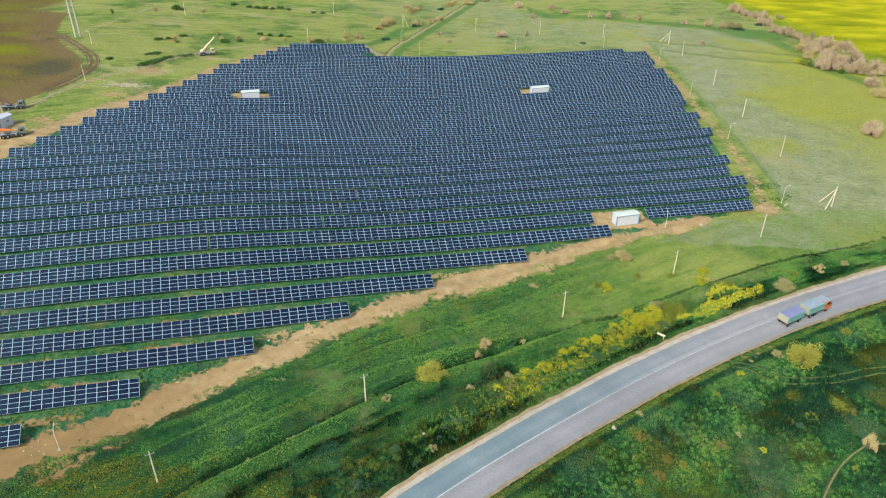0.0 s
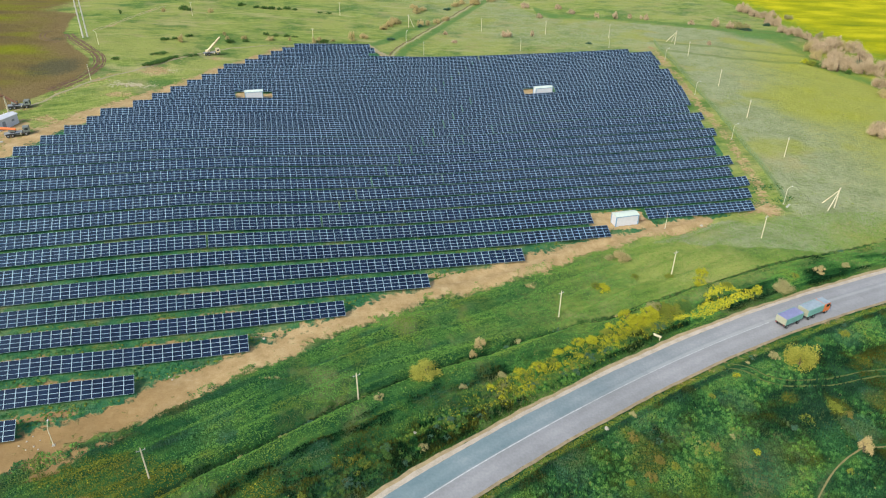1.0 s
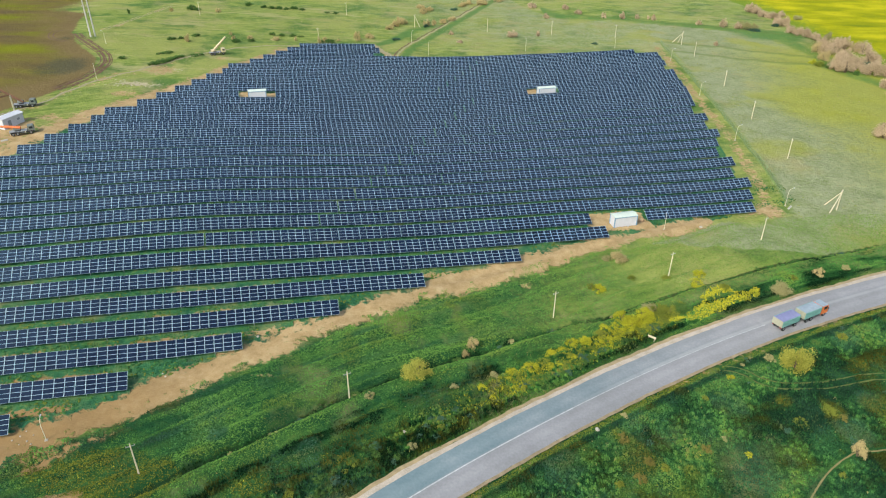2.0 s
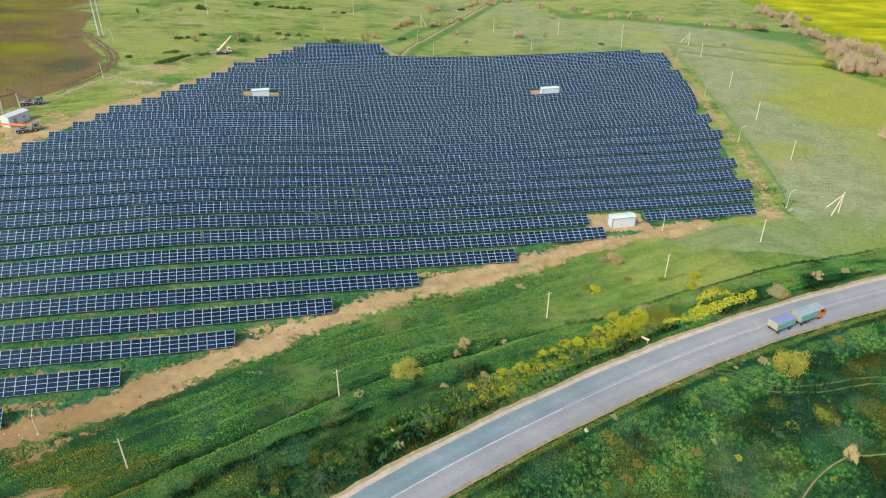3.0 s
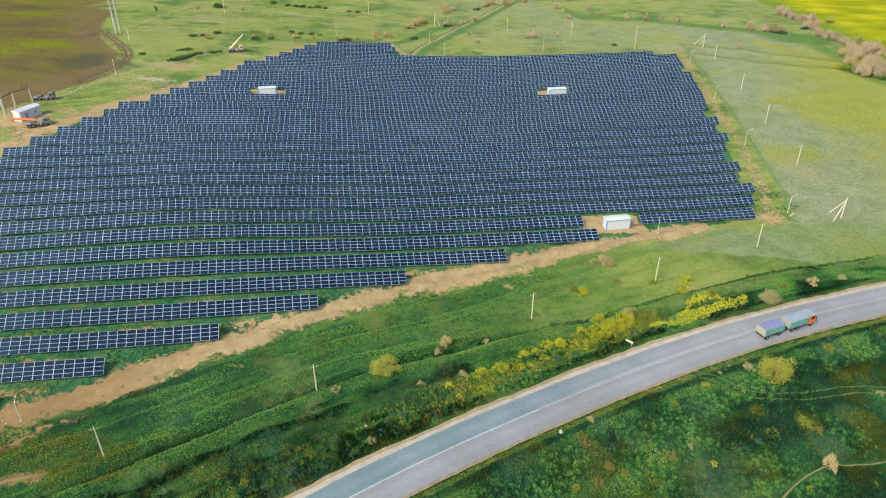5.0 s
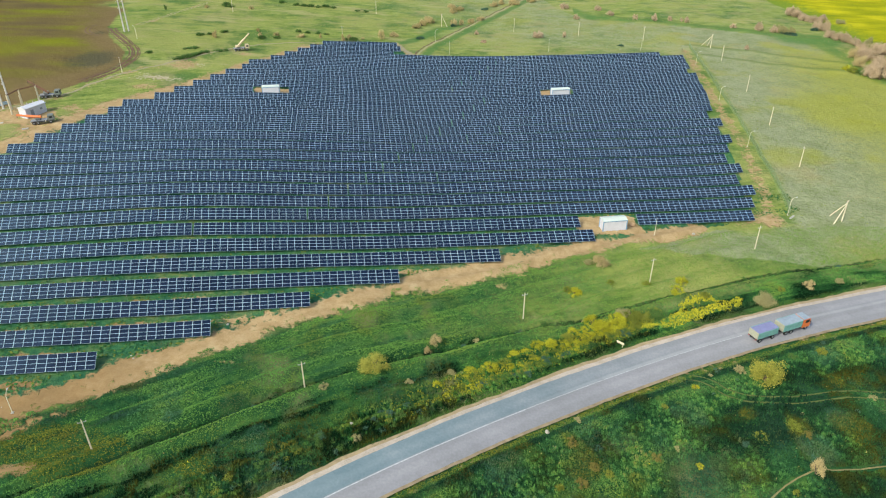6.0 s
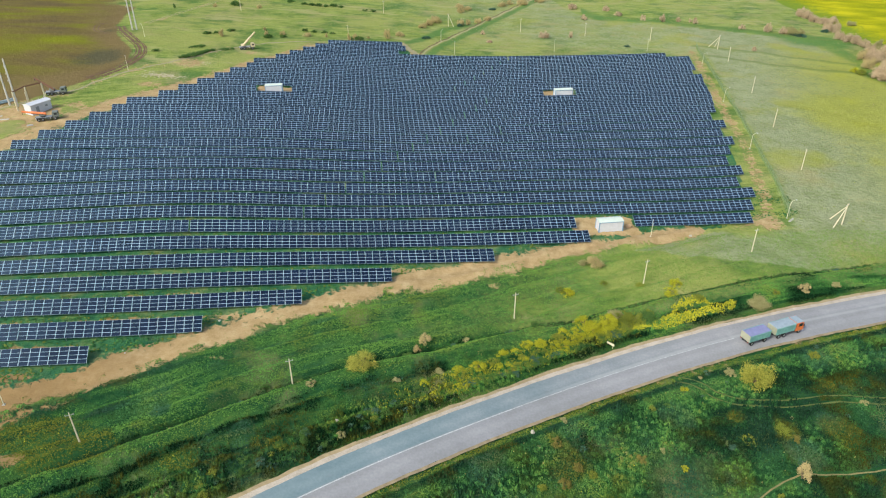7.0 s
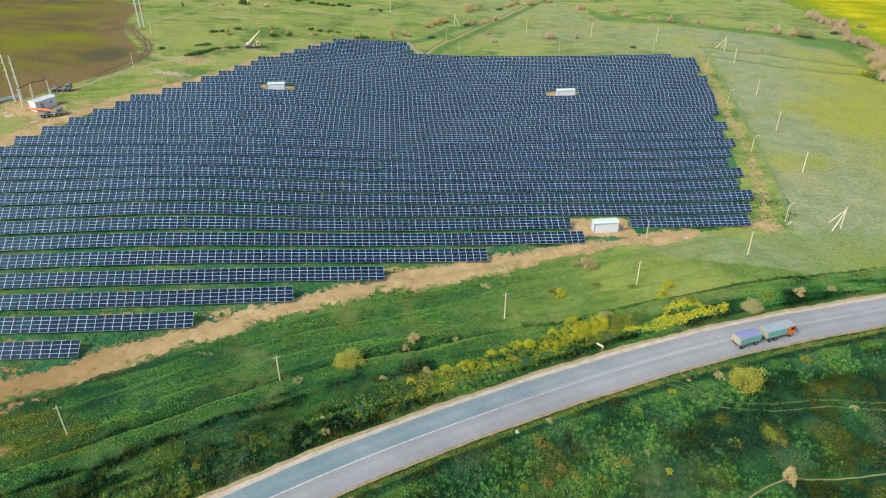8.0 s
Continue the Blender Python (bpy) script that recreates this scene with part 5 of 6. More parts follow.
for x, y, w, h in ((-169.3, 359.8, 2.4, 3.2), (-144.1, 380.8, 6.2, 3.3), (-139.8, 377.9, 4.1, 2.2), (-125.6, 305.3, 4.5, 1.8), (-122.3, 307.1, 3.4, 1.5), (-118.3, 314.7, 4.6, 1.8), (-98.7, 310.1, 5.0, 1.8), (-92.7, 314.1, 3.9, 1.5), (-87.8, 331.7, 3.5, 1.9),
                   (-83.5, 331.1, 4.1, 1.5), (-78.0, 331.2, 4.1, 1.5), (-73.9, 331.1, 2.9, 1.2), (-58.6, 323.7, 5.1, 2.7), (-62.5, 323.2, 2.8, 1.5)):
    bush(x, y, w, h, "green", "dark green shrub beyond the panel field", name="shrub", group="shrubs beyond the panel field")
for x, y, w, h in ((-110.3, 400.1, 4.2, 1.8), (-105.5, 398.2, 4.9, 2.2), (-101.1, 398.7, 4.9, 2.2), (-96.7, 398.3, 4.2, 1.8), (-93.1, 400.7, 4.9, 2.2), (-88.3, 400.0, 4.2, 1.8), (-119.7, 404.2, 5.7, 2.3), (-73.7, 397.0, 3.4, 1.4), (-68.8, 396.4, 4.1, 1.8),
                   (-2.9, 429.9, 5.1, 1.9), (-16.5, 376.5, 3.8, 2.3), (69.3, 349.7, 4.2, 1.2), (-29.3, 340.7, 4.7, 1.4)):
    bush(x, y, w, h, "green" if x < -40 else "teal", "dark green shrub on the far meadow", name="shrub", group="shrubs on the far meadow")
for x, y, w, h in ((-118.2, 265.6, 3.5, 1.4), (-116.9, 268.8, 3.8, 1.6), (-115.4, 271.6, 3.8, 1.5), (-113.6, 274.6, 3.6, 1.4), (-112.6, 278.6, 3.2, 1.2), (-132.1, 268.8, 2.6, 1.4), (-119.5, 283.2, 3.7, 0.9), (-107.8, 282.0, 3.1, 0.8), (-105.6, 284.6, 2.6, 0.8), (-121.5, 280.6, 2.6, 0.8)):
    bush(x, y, w * 1.5, h, "green", "low dark green shrub beside the gravel lane", name="shrub", group="shrubs beside the gravel lane")
for x, y, w, h in ((177.6, 440.3, 7.1, 7.5), (179.9, 436.2, 7.1, 7.0), (181.0, 428.0, 7.0, 5.7), (184.0, 422.8, 6.9, 5.6), (189.0, 423.4, 6.2, 5.7), (180.1, 404.8, 5.9, 7.0), (182.7, 402.0, 6.6, 7.7), (179.8, 384.5, 6.4, 6.7), (181.7, 379.0, 6.3, 5.9),
                   (184.2, 375.2, 6.3, 6.2), (186.2, 368.6, 6.2, 5.8), (184.6, 358.7, 6.0, 5.6)):
    bush(x, y, w, h, "pink", "pale blossoming tree in the hedgerow", name="tree", group="trees of the hedgerow")
for x, y, w, h in ((176.1, 341.3, 7.7, 7.4), (179.3, 339.8, 8.3, 8.7), (186.5, 345.9, 8.5, 8.9), (192.7, 350.6, 8.0, 8.4), (195.3, 346.2, 7.9, 6.2), (197.5, 342.5, 8.5, 8.3), (172.8, 327.0, 6.8, 6.5), (170.2, 310.3, 7.7, 7.4), (173.2, 307.8, 8.8, 9.4),
                   (180.7, 313.8, 7.2, 8.2), (182.3, 304.4, 9.0, 9.4), (190.7, 322.0, 9.6, 9.2), (189.5, 301.6, 9.0, 9.0), (183.5, 330.5, 7.6, 7.0), (178.0, 322.0, 7.4, 7.2), (180.5, 285.6, 7, 7), (176.4, 271.7, 7, 6)):
    bush(x, y, w, h, "tan" if int(x * 10) % 3 == 0 else "pink", "tall pale blossoming tree in the thick end of the hedgerow", name="tree", group="trees of the hedgerow")
for x, y, w, h in ((157.2, 387.6, 6.0, 5.6), (161.1, 387.6, 6.0, 5.1), (155.2, 392.2, 5.6, 5.2), (199.5, 423.3, 6.0, 4.1), (193.0, 369.0, 4.8, 5.8)):
    bush(x, y, w, h, "olive", "greyish olive tree at the hedgerow", name="tree", group="trees of the hedgerow")
for x, y, w, h, kind in ((160.7, 384.6, 6.0, 2.2, "teal"), (157.2, 386.0, 4.9, 2.2, "teal"), (177.7, 400.8, 4.4, 2.3, "teal"), (182.7, 358.7, 3.4, 2.1, "green"), (163.7, 318.6, 4.2, 2.5, "yellow"), (165.1, 315.4, 4.6, 3.0, "moss"), (168.0, 313.4, 5.4, 2.8, "green"), (185.6, 314.9, 5.6, 4.5, "teal"), (176.2, 303.6, 3.5, 2.5, "green"), (194.1, 371.6, 4.2, 3.7, "teal")):
    bush(x, y, w, h, kind, "low green bush under the hedgerow trees", group="bushes of the hedgerow")
bush(150.2, 228.8, 7.5, 7.0, "pink", "lone pale blossoming tree on the pasture", name="tree")

# ---- poles, lamps and fence ----
pole_mat = worn("pale_concrete_pole", (0.72, 0.65, 0.46), 0.85, 0, 0.12, 2)
ceramic = worn("insulator", (0.5, 0.45, 0.38), 0.4)
lamp_mat = worn("painted_lamp_post", (0.72, 0.68, 0.5), 0.6, 0, 0.12, 2)


def utility_pole(x, y, h=6.4, turn=30.0, group="poles along the road"):
    z = float(ground_height(x, y))
    lean = random.uniform(-1.2, 1.2)
    c = thing("utility_pole", at(x, y, z, turn, lean), "pale concrete power pole with a short crossarm", "power pole", group)
    part("shaft", Shape().tube([(0, 0, -0.5), (0, 0, h)], [0.14, 0.1], 8), pole_mat, c)
    part("crossarm", Shape().box(at(0, 0.0, h - 0.45), 1.3, 0.09, 0.09), steel, c)
    for xx in (-0.58, 0.58):
        part("insulator", Shape().tube([(xx, 0, h - 0.36), (xx, 0, h - 0.2), (xx, 0, h - 0.12)], [0.05, 0.07, 0.03], 6), ceramic, c)
    part("insulator", Shape().tube([(0, 0, h), (0, 0, h + 0.18), (0, 0, h + 0.25)], [0.04, 0.07, 0.03], 6), ceramic, c)
    return c


for x, y in ((-42.2, 70.3), (-13.2, 89.0), (25.1, 116.9), (53.5, 135.1), (81.9, 154.8)):
    utility_pole(x, y)
for x, y in ((108.9, 207.3), (110.3, 244.3), (111.4, 280.3), (112, 326.4)):
    utility_pole(x, y, 6.6, 90, "poles across the pasture")
for x, y in ((81.8, 363.1), (49.6, 368.6), (16.1, 372.2), (-62.1, 393.8), (-63.5, 321.9), (-134.5, 365.9)):
    utility_pole(x, y, 6.8, 0, "poles across the far meadow")


def braced_pole(x, y, feet, h=6.2):
    """A corner pole held up by two slanting struts."""
    z = float(ground_height(x, y))
    c = thing("braced_pole", at(x, y, z), "pale concrete corner pole with two slanting struts", "power pole", "braced corner poles")
    part("shaft", Shape().tube([(0, 0, -0.5), (0, 0, h)], [0.17, 0.13], 8), pole_mat, c)
    for fx, fy in feet:
        part("strut", Shape().tube([(fx - x, fy - y, float(ground_height(fx, fy)) - z - 0.3), (0.05, 0, h - 0.6)], [0.16, 0.12], 8), pole_mat, c)
    part("crossarm", Shape().box(at(0, 0, h - 0.4, 40), 1.3, 0.09, 0.09), steel, c)
    for xx in (-0.5, 0.0, 0.5):
        part("insulator", Shape().tube([(xx * 0.77, xx * 0.64, h - 0.3), (xx * 0.77, xx * 0.64, h - 0.05)], [0.07, 0.05], 6), ceramic, c)
    return c


braced_pole(109.5, 173.8, ((106.7, 171.8), (107.4, 176.8)))
braced_pole(111.8, 348.7, ((111.3, 353.3), (108.3, 352.5)), 6.6)
braced_pole(-22.6, 374.2, ((-19.6, 374.8),), 6.6)


def curved_lamp(x, y, turn, h=4.3, group="lamps along the fence"):
    """A bent lamp post with its head on an arm."""
    c = thing("lamp_post", at(x, y, float(ground_height(x, y)), turn), "slim pale lamp post with a bent arm", "lamp post", group)
    part("post", Shape().tube([(0, 0, -0.4), (0, 0, h), (0.12, 0, h + 0.5), (0.5, 0, h + 0.85), (1.2, 0, h + 1.05)], [0.08, 0.06, 0.05, 0.045, 0.04], 7), lamp_mat, c)
    part("lamp_head", Shape().box(at(1.35, 0, h + 1.0), 0.5, 0.18, 0.12, taper=0.7), white, c)
    part("footing", Shape().box(at(0, 0, -0.3), 0.5, 0.5, 0.36, taper=0.9), concrete, c)
    return c


for x, y in ((96.0, 175.4), (97.2, 222.4), (98.2, 268.5), (98.9, 317.7)):
    curved_lamp(x, y, 15)
curved_lamp(78.1, 343, 90, group="lamps behind the panel field")
curved_lamp(33.7, 332.7, 90, group="lamps behind the panel field")
curved_lamp(-11.9, 315, 90, group="lamps behind the panel field")
curved_lamp(-21.5, 338.3, 60, group="lamps behind the panel field")
curved_lamp(-130, 243.7, 120, group="lamps along the lane")
curved_lamp(-147.4, 288.9, 150, group="lamps along the lane")
curved_lamp(57.7, 157.1, 80, 3.2, group="lamps before the panel field")
curved_lamp(-59.1, 75.6, 110, 3.0, group="lamps before the panel field")

fence_mat = worn("green_wire", (0.27, 0.36, 0.16), 0.6, 0.2, 0.15, 2)
FENCE_POST = Shape().box(I4, 0.08, 0.08, 1.9).mesh("post", fence_mat)


def fence(pts, label):
    x, y = pts[0]
    z = float(ground_height(x, y))
    c = thing("fence", Matrix.Translation((x, y, z)), label, "fence")
    line = []
    for (ax, ay), (bx_, by_) in zip(pts[:-1], pts[1:]):
        steps = max(1, int(math.hypot(bx_ - ax, by_ - ay) / 3.0))
        line += [(ax + (bx_ - ax) * i / steps, ay + (by_ - ay) * i / steps) for i in range(steps)]
    line.append(pts[-1])
    spots = [Vector((a - x, b - y, float(ground_height(a, b)) - z)) for a, b in line]
    for s in spots:
        part("post", FENCE_POST, None, c, m=Matrix.Translation(s - Vector((0, 0, 0.15))))
    for h in (0.15, 0.33, 0.5, 0.68, 0.86, 1.04, 1.22, 1.4, 1.58, 1.74):
        part("wire", Shape().tube([s + Vector((0, 0, h)) for s in spots], 0.03, 4), fence_mat, c)
    return c


fence(FENCE_LINE, "green wire fence along the edge of the solar field")

# ---- road details ----
for lo, hi, x0, x1, rise, name in ((-0.1, 0.1, -120, 26, 0.148, "centre_line"), (-0.05, 0.05, 26, 70, 0.148, "centre_line"), (3.32, 3.46, -120, 2.0, 0.112, "edge_line"), (-3.72, -3.6, -120, 30.0, 0.112, "edge_line")):
    part(name, road_strip(name, lo, hi, [line_paint], rise, x0, x1, step=2.0), None, road, "worn white line")

rubber = worn("tyre_rubber", (0.03, 0.03, 0.032), 0.9)
rim_mat = worn("wheel_rim", (0.35, 0.36, 0.36), 0.5, 0.5)
dark_steel = worn("dark_chassis", (0.05, 0.05, 0.055), 0.7)
teal_paint = worn("teal_paint", (0.2, 0.42, 0.38), 0.55, 0, 0.18, 1.5)
tarp = worn("blue_tarpaulin", (0.26, 0.27, 0.46), 0.7, 0, 0.15, 1.2)
pale_tarp = worn("grey_tarpaulin", (0.33, 0.4, 0.46), 0.7, 0, 0.15, 1.2)
beige_paint = worn("beige_tailgate", (0.42, 0.42, 0.31), 0.6, 0, 0.15, 2)
orange_paint = worn("orange_paint", (0.8, 0.2, 0.05), 0.45, 0, 0.12, 2)
cream_paint = worn("cream_paint", (0.75, 0.62, 0.4), 0.5, 0, 0.12, 2)
grey_paint = worn("grey_paint", (0.2, 0.23, 0.21), 0.55, 0, 0.3, 2)
dark_glass = material("window_glass", (0.03, 0.04, 0.05), 0.08)
lamp_red = material("rear_light", (0.4, 0.02, 0.02), 0.3)


def wheel(parent, x, y, r=0.5, w=0.3):
    t = part("wheel", Shape().tube([(x, y - w / 2, r), (x, y - w / 2 + 0.04, r), (x, y + w / 2 - 0.04, r), (x, y + w / 2, r)], [r * 0.86, r, r, r * 0.86], 16), rubber, parent, "black tyre")
    s = 1 if y > 0 else -1
    part("rim", Shape().tube([(x, y + s * (w / 2 - 0.02), r), (x, y + s * (w / 2 + 0.012), r)], [r * 0.55, r * 0.45], 12), rim_mat, t, "grey steel rim")


def tipper_body(c, x0, x1, z0, z1, wide, load):
    mid, lng = (x0 + x1) / 2, x1 - x0
    for s in (-1, 1):
        side = part("side_wall", Shape().box(at(mid, s * wide / 2, z0), lng, 0.08, z1 - z0), teal_paint, c, "teal painted side wall")
        for i in range(6):
            part("rib", Shape().box(at(x0 + (i + 0.5) * lng / 6, s * (wide / 2 + 0.06), z0), 0.1, 0.06, z1 - z0), teal_paint, side)
    part("tailgate", Shape().box(at(x0, 0, z0), 0.1, wide, z1 - z0), beige_paint, c, "beige tailgate")
    part("front_wall", Shape().box(at(x1, 0, z0), 0.1, wide, z1 - z0 + 0.1), teal_paint, c)
    part("bed", Shape().box(at(mid, 0, z0 - 0.12), lng, wide, 0.12), dark_steel, c)
    part("cover", Shape().prism(at(mid, 0, z1 - 0.06, 90), [(-wide / 2, 0), (wide / 2, 0), (wide / 2 - 0.2, 0.16), (0, 0.24), (-wide / 2 + 0.2, 0.16)], lng - 0.1), load, c, "sagging tarpaulin cover")


def place_on_road(x, off):
    s = 0.7518 - 0.00245 * x
    k = math.sqrt(1 + s * s)
    px, py = x - s / k * off, float(road_y(x)) + off / k
    return px, py, land_at(px, py) + 0.13, math.degrees(math.atan(s))


def tip_lorry(x, off):
    px, py, z, turn = place_on_road(x, off)
    c = thing("tipper_truck", at(px, py, z, turn), "teal tipper truck with an orange cab driving on the road", "truck")
    part("chassis", Shape().box(at(-0.2, 0, 0.7), 7.0, 0.9, 0.25), dark_steel, c)
    tipper_body(c, -3.7, 1.35, 1.2, 2.75, 2.45, pale_tarp)
    cab_body = Shape().prism(at(0, 0, 0, 0), [(1.65, 0.75), (3.65, 0.75), (3.72, 1.7), (3.45, 2.75), (1.65, 2.75)], 2.4)
    cb = part("cab", cab_body, orange_paint, c, "orange driver's cab")
    part("windscreen", Shape().prism(I4, [(3.73, 1.78), (3.76, 1.78), (3.53, 2.62), (3.49, 2.62)], 2.1), dark_glass, cb, "dark windscreen")
    for s in (-1, 1):
        part("side_window", Shape().box(at(2.75, s * 1.205, 1.8), 1.0, 0.03, 0.7), dark_glass, cb, "dark side window")
        part("headlight", Shape().box(at(3.7, s * 0.95, 0.95), 0.08, 0.3, 0.2), white, cb)
        part("mirror", Shape().box(at(3.45, s * 1.35, 1.8), 0.08, 0.2, 0.4), dark_steel, cb)
    part("roof", Shape().box(at(2.55, 0, 2.75), 1.75, 2.35, 0.12, taper=0.9), pale_tarp, cb, "grey cab roof")
    part("bumper", Shape().box(at(3.75, 0, 0.5), 0.2, 2.4, 0.35), white, c)
    for xx in (2.75, -1.2, -2.6):
        for s in (-1, 1):
            wheel(c, xx, s * 1.0)
    return c


def trailer(x, off):
    px, py, z, turn = place_on_road(x, off)
    c = thing("trailer", at(px, py, z, turn), "teal two-axle trailer with a blue tarpaulin behind the truck", "trailer")
    part("chassis", Shape().box(at(0, 0, 0.75), 5.4, 0.9, 0.22), dark_steel, c)
    tipper_body(c, -2.75, 2.6, 1.15, 2.6, 2.45, tarp)
    part("drawbar", Shape().tube([(2.4, 0.45, 0.85), (3.7, 0, 0.8)], 0.06, 6).tube([(2.4, -0.45, 0.85), (3.7, 0, 0.8)], 0.06, 6), dark_steel, c)
    for xx in (-1.8, 1.6):
        for s in (-1, 1):
            wheel(c, xx, s * 1.0)
    for s in (-1, 1):
        part("rear_light", Shape().box(at(-2.82, s * 0.95, 0.9), 0.06, 0.3, 0.14), lamp_red, c, "red rear light")
    return c


tip_lorry(80.0, -1.6)
trailer(73.1, -1.8)

# roadside sign, seen from behind, and stones
sz = float(ground_height(44.6, 112.2))
sg = thing("road_sign", at(44.6, 112.2, sz, -38), "low pale board on two short posts beside the road", "road sign")
for s in (-0.6, 0.6):
    part("post", Shape().tube([(s, 0, -0.3), (s, 0, 1.0)], 0.06, 6), pole_mat, sg)
part("board", Shape().box(at(0, 0.08, 0.55), 1.7, 0.05, 0.5), pole_mat, sg, "pale blank board")

stone_mat = worn("pale_stone", (0.52, 0.48, 0.4), 0.9, 0, 0.2, 4)


def stone(x, y, r, label="pale stone lying in the grass", mat=None):
    bm = bmesh.new()
    bmesh.ops.create_icosphere(bm, subdivisions=2, radius=r)
    rr = random.Random(int(x * 10))
    for v in bm.verts:
        v.co *= rr.uniform(0.8, 1.2)
        v.co.z *= 0.7
    me = bpy.data.meshes.new("stone")
    bm.to_mesh(me)
    bm.free()
    me.materials.append(mat or stone_mat)
    ob = tagged(new("stone", me), label, "stone", "stones")
    ob.location = (x, y, float(ground_height(x, y)) + r * 0.4)
    return ob


for x, y, r in ((29.8, 87.0, 0.42), (68.0, 159.9, 0.4), (-62.0, 75.2, 0.16), (-63.5, 76.0, 0.14), (-61.0, 74.6, 0.13), (-62.8, 74.4, 0.12), (-64.2, 75.0, 0.15), (-63.0, 77.0, 0.12), (-61.6, 76.4, 0.11), (-3.0, 81.6, 0.3), (-46.2, 91.3, 0.18), (-47.0, 92.0, 0.16), (-33.0, 103.5, 0.25), (14.0, 97.8, 0.25)):
    stone(x, y, r)

# ---- substation at the western corner ----
hz = land_at(-133.2, 194.9)
hut = thing("substation_hut", at(-133.2, 194.9, hz, 74), "white sheet-metal substation hut on bare earth", "hut")
part("wall", Shape().box(at(0, 0, -0.3), 7.4, 3.2, 3.3), white, hut)
part("roof", Shape().prism(at(0, 0, 3.0, 90), [(-1.85, 0), (1.85, 0), (1.85, 0.1), (0, 0.6), (-1.85, 0.1)], 7.8), white, hut, "white low-pitched roof")
part("door", Shape().box(at(-1.5, -1.63, 0.1), 1.1, 0.06, 2.1), shade_vent, hut, "grey steel door")
part("vent", Shape().box(at(1.8, -1.63, 1.4), 0.9, 0.06, 0.6), shade_vent, hut)
for xx in (-3.2, -1.0, 1.2, 3.2):
    part("bushing", Shape().tube([(xx, 0.5, 3.2), (xx, 0.5, 4.1)], [0.14, 0.08], 7), ceramic, hut)

pz = land_at(-139.4, 198.9)
gantry = thing("gantry", at(-139.4, 198.9, pz), "busbar gantry of pale posts with a rusty beam", "gantry")
rust = worn('rusty_beam', (0.2, 0.1, 0.06), 0.8, 0.1, 0.25, 2)
posts = [(-139.6, 193.4), (-140.3, 200.1), (-137.4, 204.5)]
tops = []
for x, y in posts:
    b = Vector((x + 139.4, y - 198.9, float(ground_height(x, y)) - pz))
    part("post", Shape().tube([b - Vector((0, 0, 0.4)), b + Vector((0, 0, 6.2))], [0.3, 0.24], 8), pole_mat, gantry)
    tops.append(b + Vector((0, 0, 6.2)))
for a, b in zip(tops[:-1], tops[1:]):
    part("beam", Shape().tube([a, b], 0.2, 4), rust, gantry, "rusty brown beam")
part("lightning_rod", Shape().tube([tops[2], tops[2] + Vector((-0.1, 0, 3.2))], [0.05, 0.02], 5), dark_steel, gantry)
part("switch_post", Shape().tube([(-1.0, 0.8, -0.4), (-1.0, 0.8, 4.2)], [0.15, 0.12], 7), pole_mat, gantry)


def line_tower(x, y, h, spread, turn):
    """Two tall tapered columns of a transmission line with crossarms."""
    z = land_at(x, y)
    c = thing("line_tower", at(x, y, z, turn), "tall twin-column concrete transmission tower", "transmission tower", "transmission towers")
    for s in (-1, 1):
        col = part("column", Shape().tube([(s * spread / 2, 0, -0.6), (s * spread / 2, 0, h)], [0.34, 0.22], 10), tower_mat, c)
        for k in (0.55, 0.7, 0.85):
            part("bracket", Shape().tube([(s * spread / 2 - 0.7, 0, h * k), (s * spread / 2 + 0.15, 0, h * k + 0.2)], 0.07, 5), steel, col)
            part("insulator", Shape().tube([(s * spread / 2 - 0.7, 0, h * k - 0.5), (s * spread / 2 - 0.7, 0, h * k)], [0.12, 0.09], 6), ceramic, col)
    return c


tower_mat = worn("weathered_tower", (0.62, 0.6, 0.55), 0.85, 0, 0.15, 1.2)
line_tower(-144.3, 197.8, 15.6, 3.1, -7)
line_tower(-159.0, 301.3, 19.0, 1.9, 47)


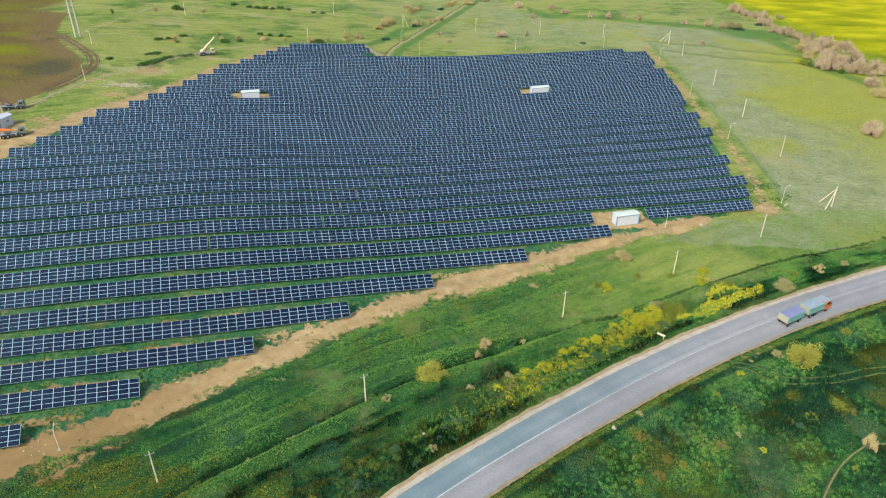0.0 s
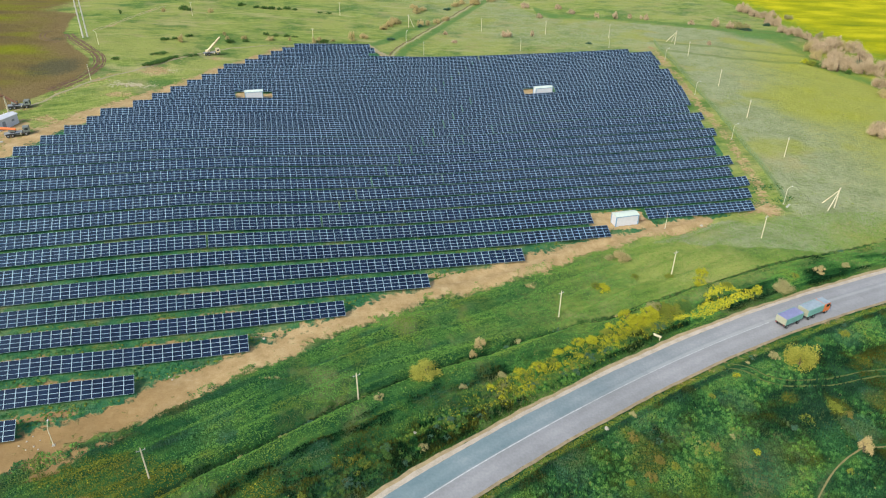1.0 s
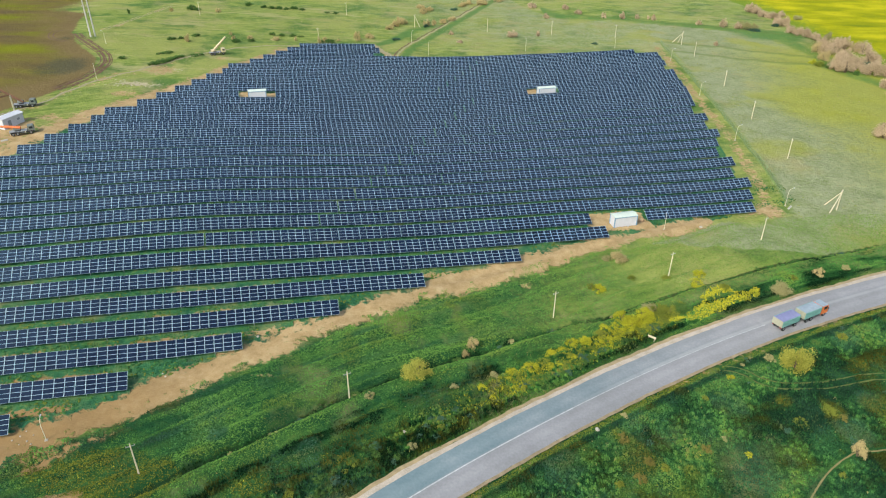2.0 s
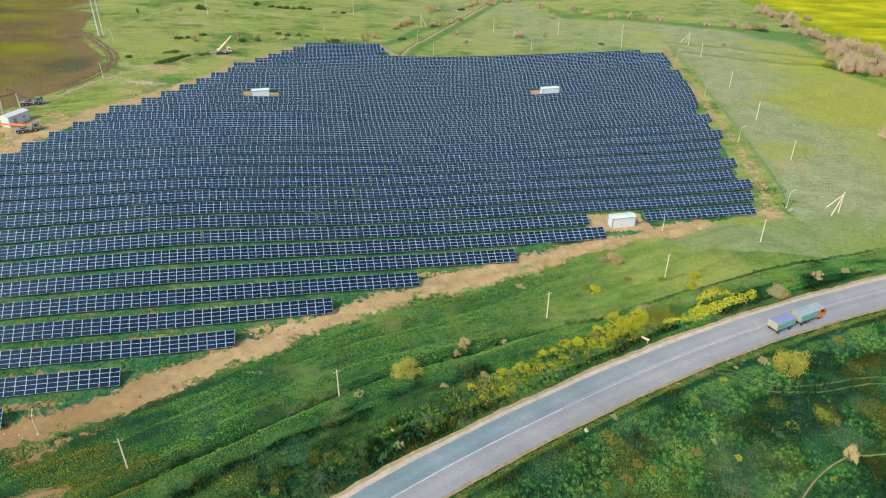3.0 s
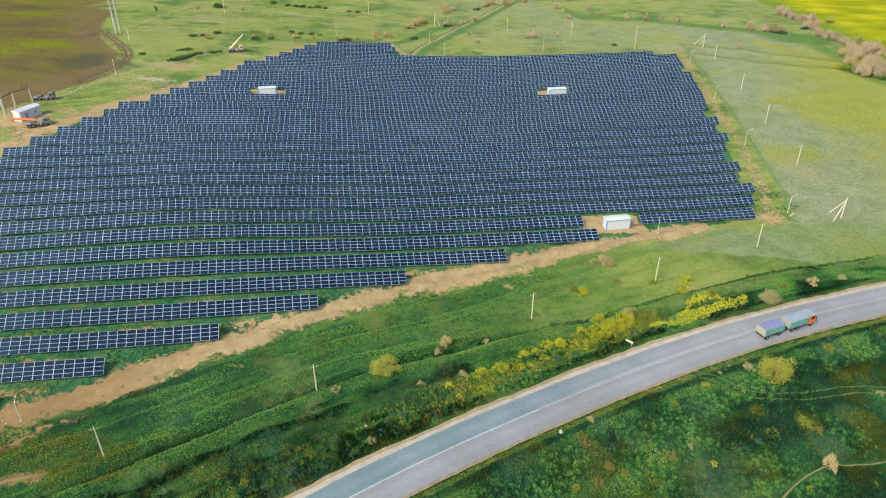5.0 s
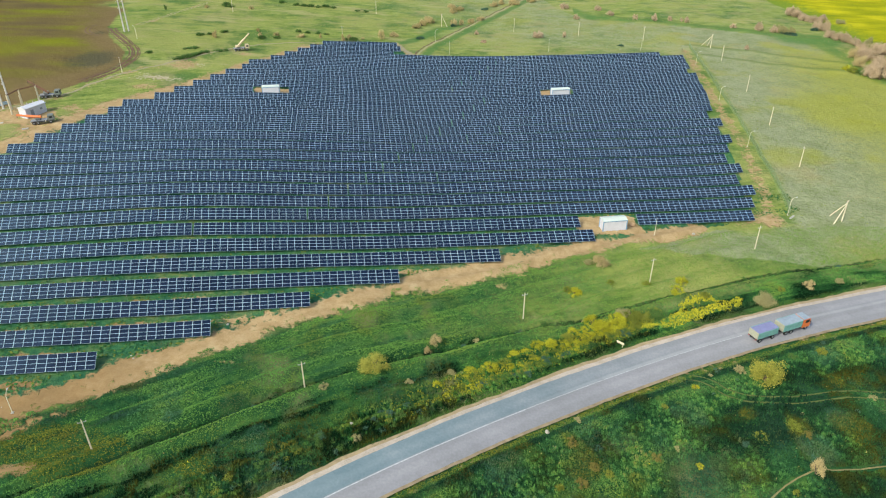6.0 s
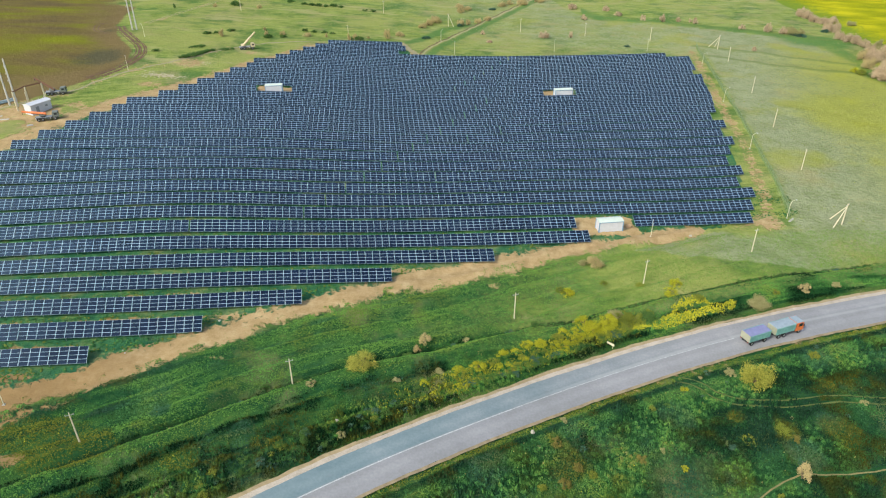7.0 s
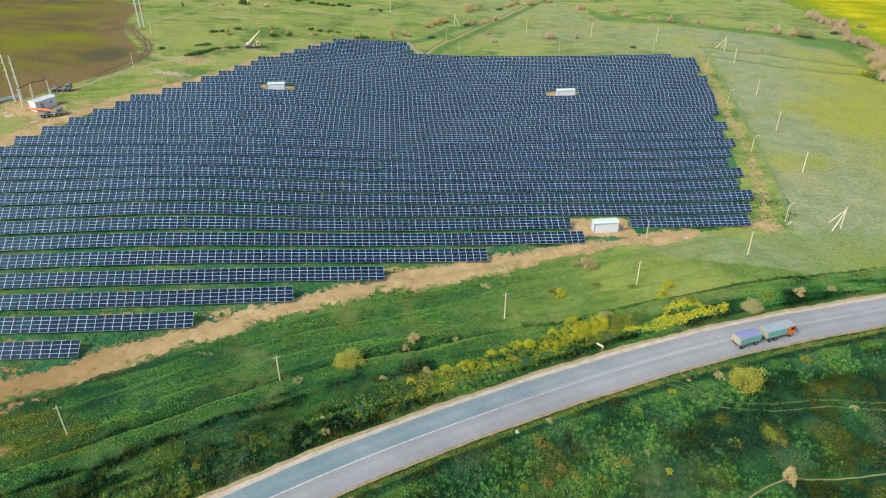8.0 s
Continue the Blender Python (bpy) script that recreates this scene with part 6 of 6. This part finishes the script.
def crane(x, y, turn, boom_up, boom_turn, boom_len, boom_mat, body_mat, label, name="mobile_crane"):
    z = land_at(x, y)
    c = thing(name, at(x, y, z, turn), label, "crane truck", "crane trucks")
    part("chassis", Shape().box(at(0, 0, 0.75), 6.6, 2.2, 0.35), dark_steel, c)
    cb = part("cab", Shape().prism(at(2.5, 0, 0), [(-0.8, 0.8), (0.9, 0.8), (0.95, 1.6), (0.7, 2.5), (-0.8, 2.5)], 2.2), body_mat, c)
    part("windscreen", Shape().box(at(3.38, 0, 1.6), 0.08, 1.9, 0.7), dark_glass, cb, "dark windscreen")
    for sx in (-1, 1):
        part("side_window", Shape().box(at(2.6, sx * 1.105, 1.65), 0.9, 0.03, 0.6), dark_glass, cb, "dark side window")
        part("mudguard", Shape().prism(at(-1.8, sx * 0.98, 0), [(-1.3, 1.06), (1.3, 1.06), (1.2, 1.16), (-1.2, 1.16)], 0.4), dark_steel, c)
        part("toolbox", Shape().box(at(0.5, sx * 0.92, 0.62), 1.1, 0.34, 0.5), body_mat, c)
        for xx in (0.95, -3.1):
            part("outrigger", Shape().box(at(xx, sx * 1.15, 0.55), 0.22, 0.3, 0.6), pole_mat, c, "pale outrigger leg")
    part("deck", Shape().box(at(-0.9, 0, 1.1), 4.6, 2.1, 0.12), shade_vent, c, "grey chequer-plate deck")
    part("turntable", Shape().tube([(-1.0, 0, 1.2), (-1.0, 0, 1.45)], 0.8, 14), dark_steel, c)
    house = part("crane_house", Shape().prism(at(-1.3, 0.35, 1.4, boom_turn), [(-1.1, 0), (0.7, 0), (0.7, 0.5), (0.35, 1.0), (-1.1, 0.8)], 0.9), body_mat, c)
    part("house_window", Shape().box(at(-1.3, 0.82, 1.85, boom_turn), 0.7, 0.03, 0.35), dark_glass, house, "dark cab window")
    d = Vector((math.cos(radians(boom_up)) * math.cos(radians(boom_turn)), math.cos(radians(boom_up)) * math.sin(radians(boom_turn)), math.sin(radians(boom_up))))
    o = Vector((-1.0, 0, 2.2))
    bo = part("boom", Shape().tube([o - d * 1.0, o + d * boom_len * 0.55], 0.46, 4), boom_mat, c, "telescopic boom")
    part("inner_boom", Shape().tube([o + d * boom_len * 0.5, o + d * boom_len], 0.34, 4), boom_mat, bo)
    part("hook", Shape().tube([o + d * boom_len, o + d * boom_len - Vector((0, 0, 0.9))], [0.05, 0.14], 6), dark_steel, bo)
    for xx in (2.3, -1.2, -2.4):
        for s in (-1, 1):
            wheel(c, xx, s * 0.95, 0.52)
    return c


crane(-99.5, 287.0, 25, 44, -12, 7.2, cream_paint, cream_paint, "cream crane truck with a raised boom beside the lane")
crane(-137.8, 211.0, 20, 34, 165, 6.4, rust, grey_paint, "grey crane truck with a rusty brown boom")
crane(-126.0, 188.6, 30, 8, 165, 6.0, orange_paint, grey_paint, "grey crane truck with a level orange boom")

pipe_mat = worn("blue_grey_pipe", (0.4, 0.52, 0.58), 0.5, 0.2, 0.12, 2)
pp = thing("pipe_stack", at(-149.4, 198.4, land_at(-149.4, 198.4), 58), "blue-grey pipes stacked on bare earth", "pipes")
for i in range(3):
    part("pipe", Shape().tube([(-5, (i % 2) * 0.6 - 0.3 + (0.3 if i == 2 else 0), 0.3 + (0.5 if i == 2 else 0)), (5, (i % 2) * 0.6 - 0.3 + (0.3 if i == 2 else 0), 0.3 + (0.5 if i == 2 else 0))], 0.28, 10), pipe_mat, pp)


def slab(x, y, sx, sy, turn):
    me = bevelled(sx, sy, 0.25, 0.04, "concrete_slab", concrete)
    ob = tagged(new("concrete_slab", me), "pale concrete slab lying on the ground", "concrete slab", "concrete slabs")
    ob.matrix_basis = at(x, y, land_at(x, y) - 0.02, turn)
    return ob


slab(-138.9, 185.9, 2.6, 1.0, 20)
slab(-128.3, 183.1, 1.8, 1.0, 40)
slab(-141.9, 187.9, 1.6, 0.9, 70)
slab(96.8, 174.2, 2.4, 0.5, 50)
slab(51.3, 158.6, 1.6, 0.8, 60)
stone(52.6, 161.2, 0.75, 'low tan heap of earth beside the cabin', worn('tan_earth', (0.55, 0.36, 0.2), 0.95, 0, 0.2, 3))
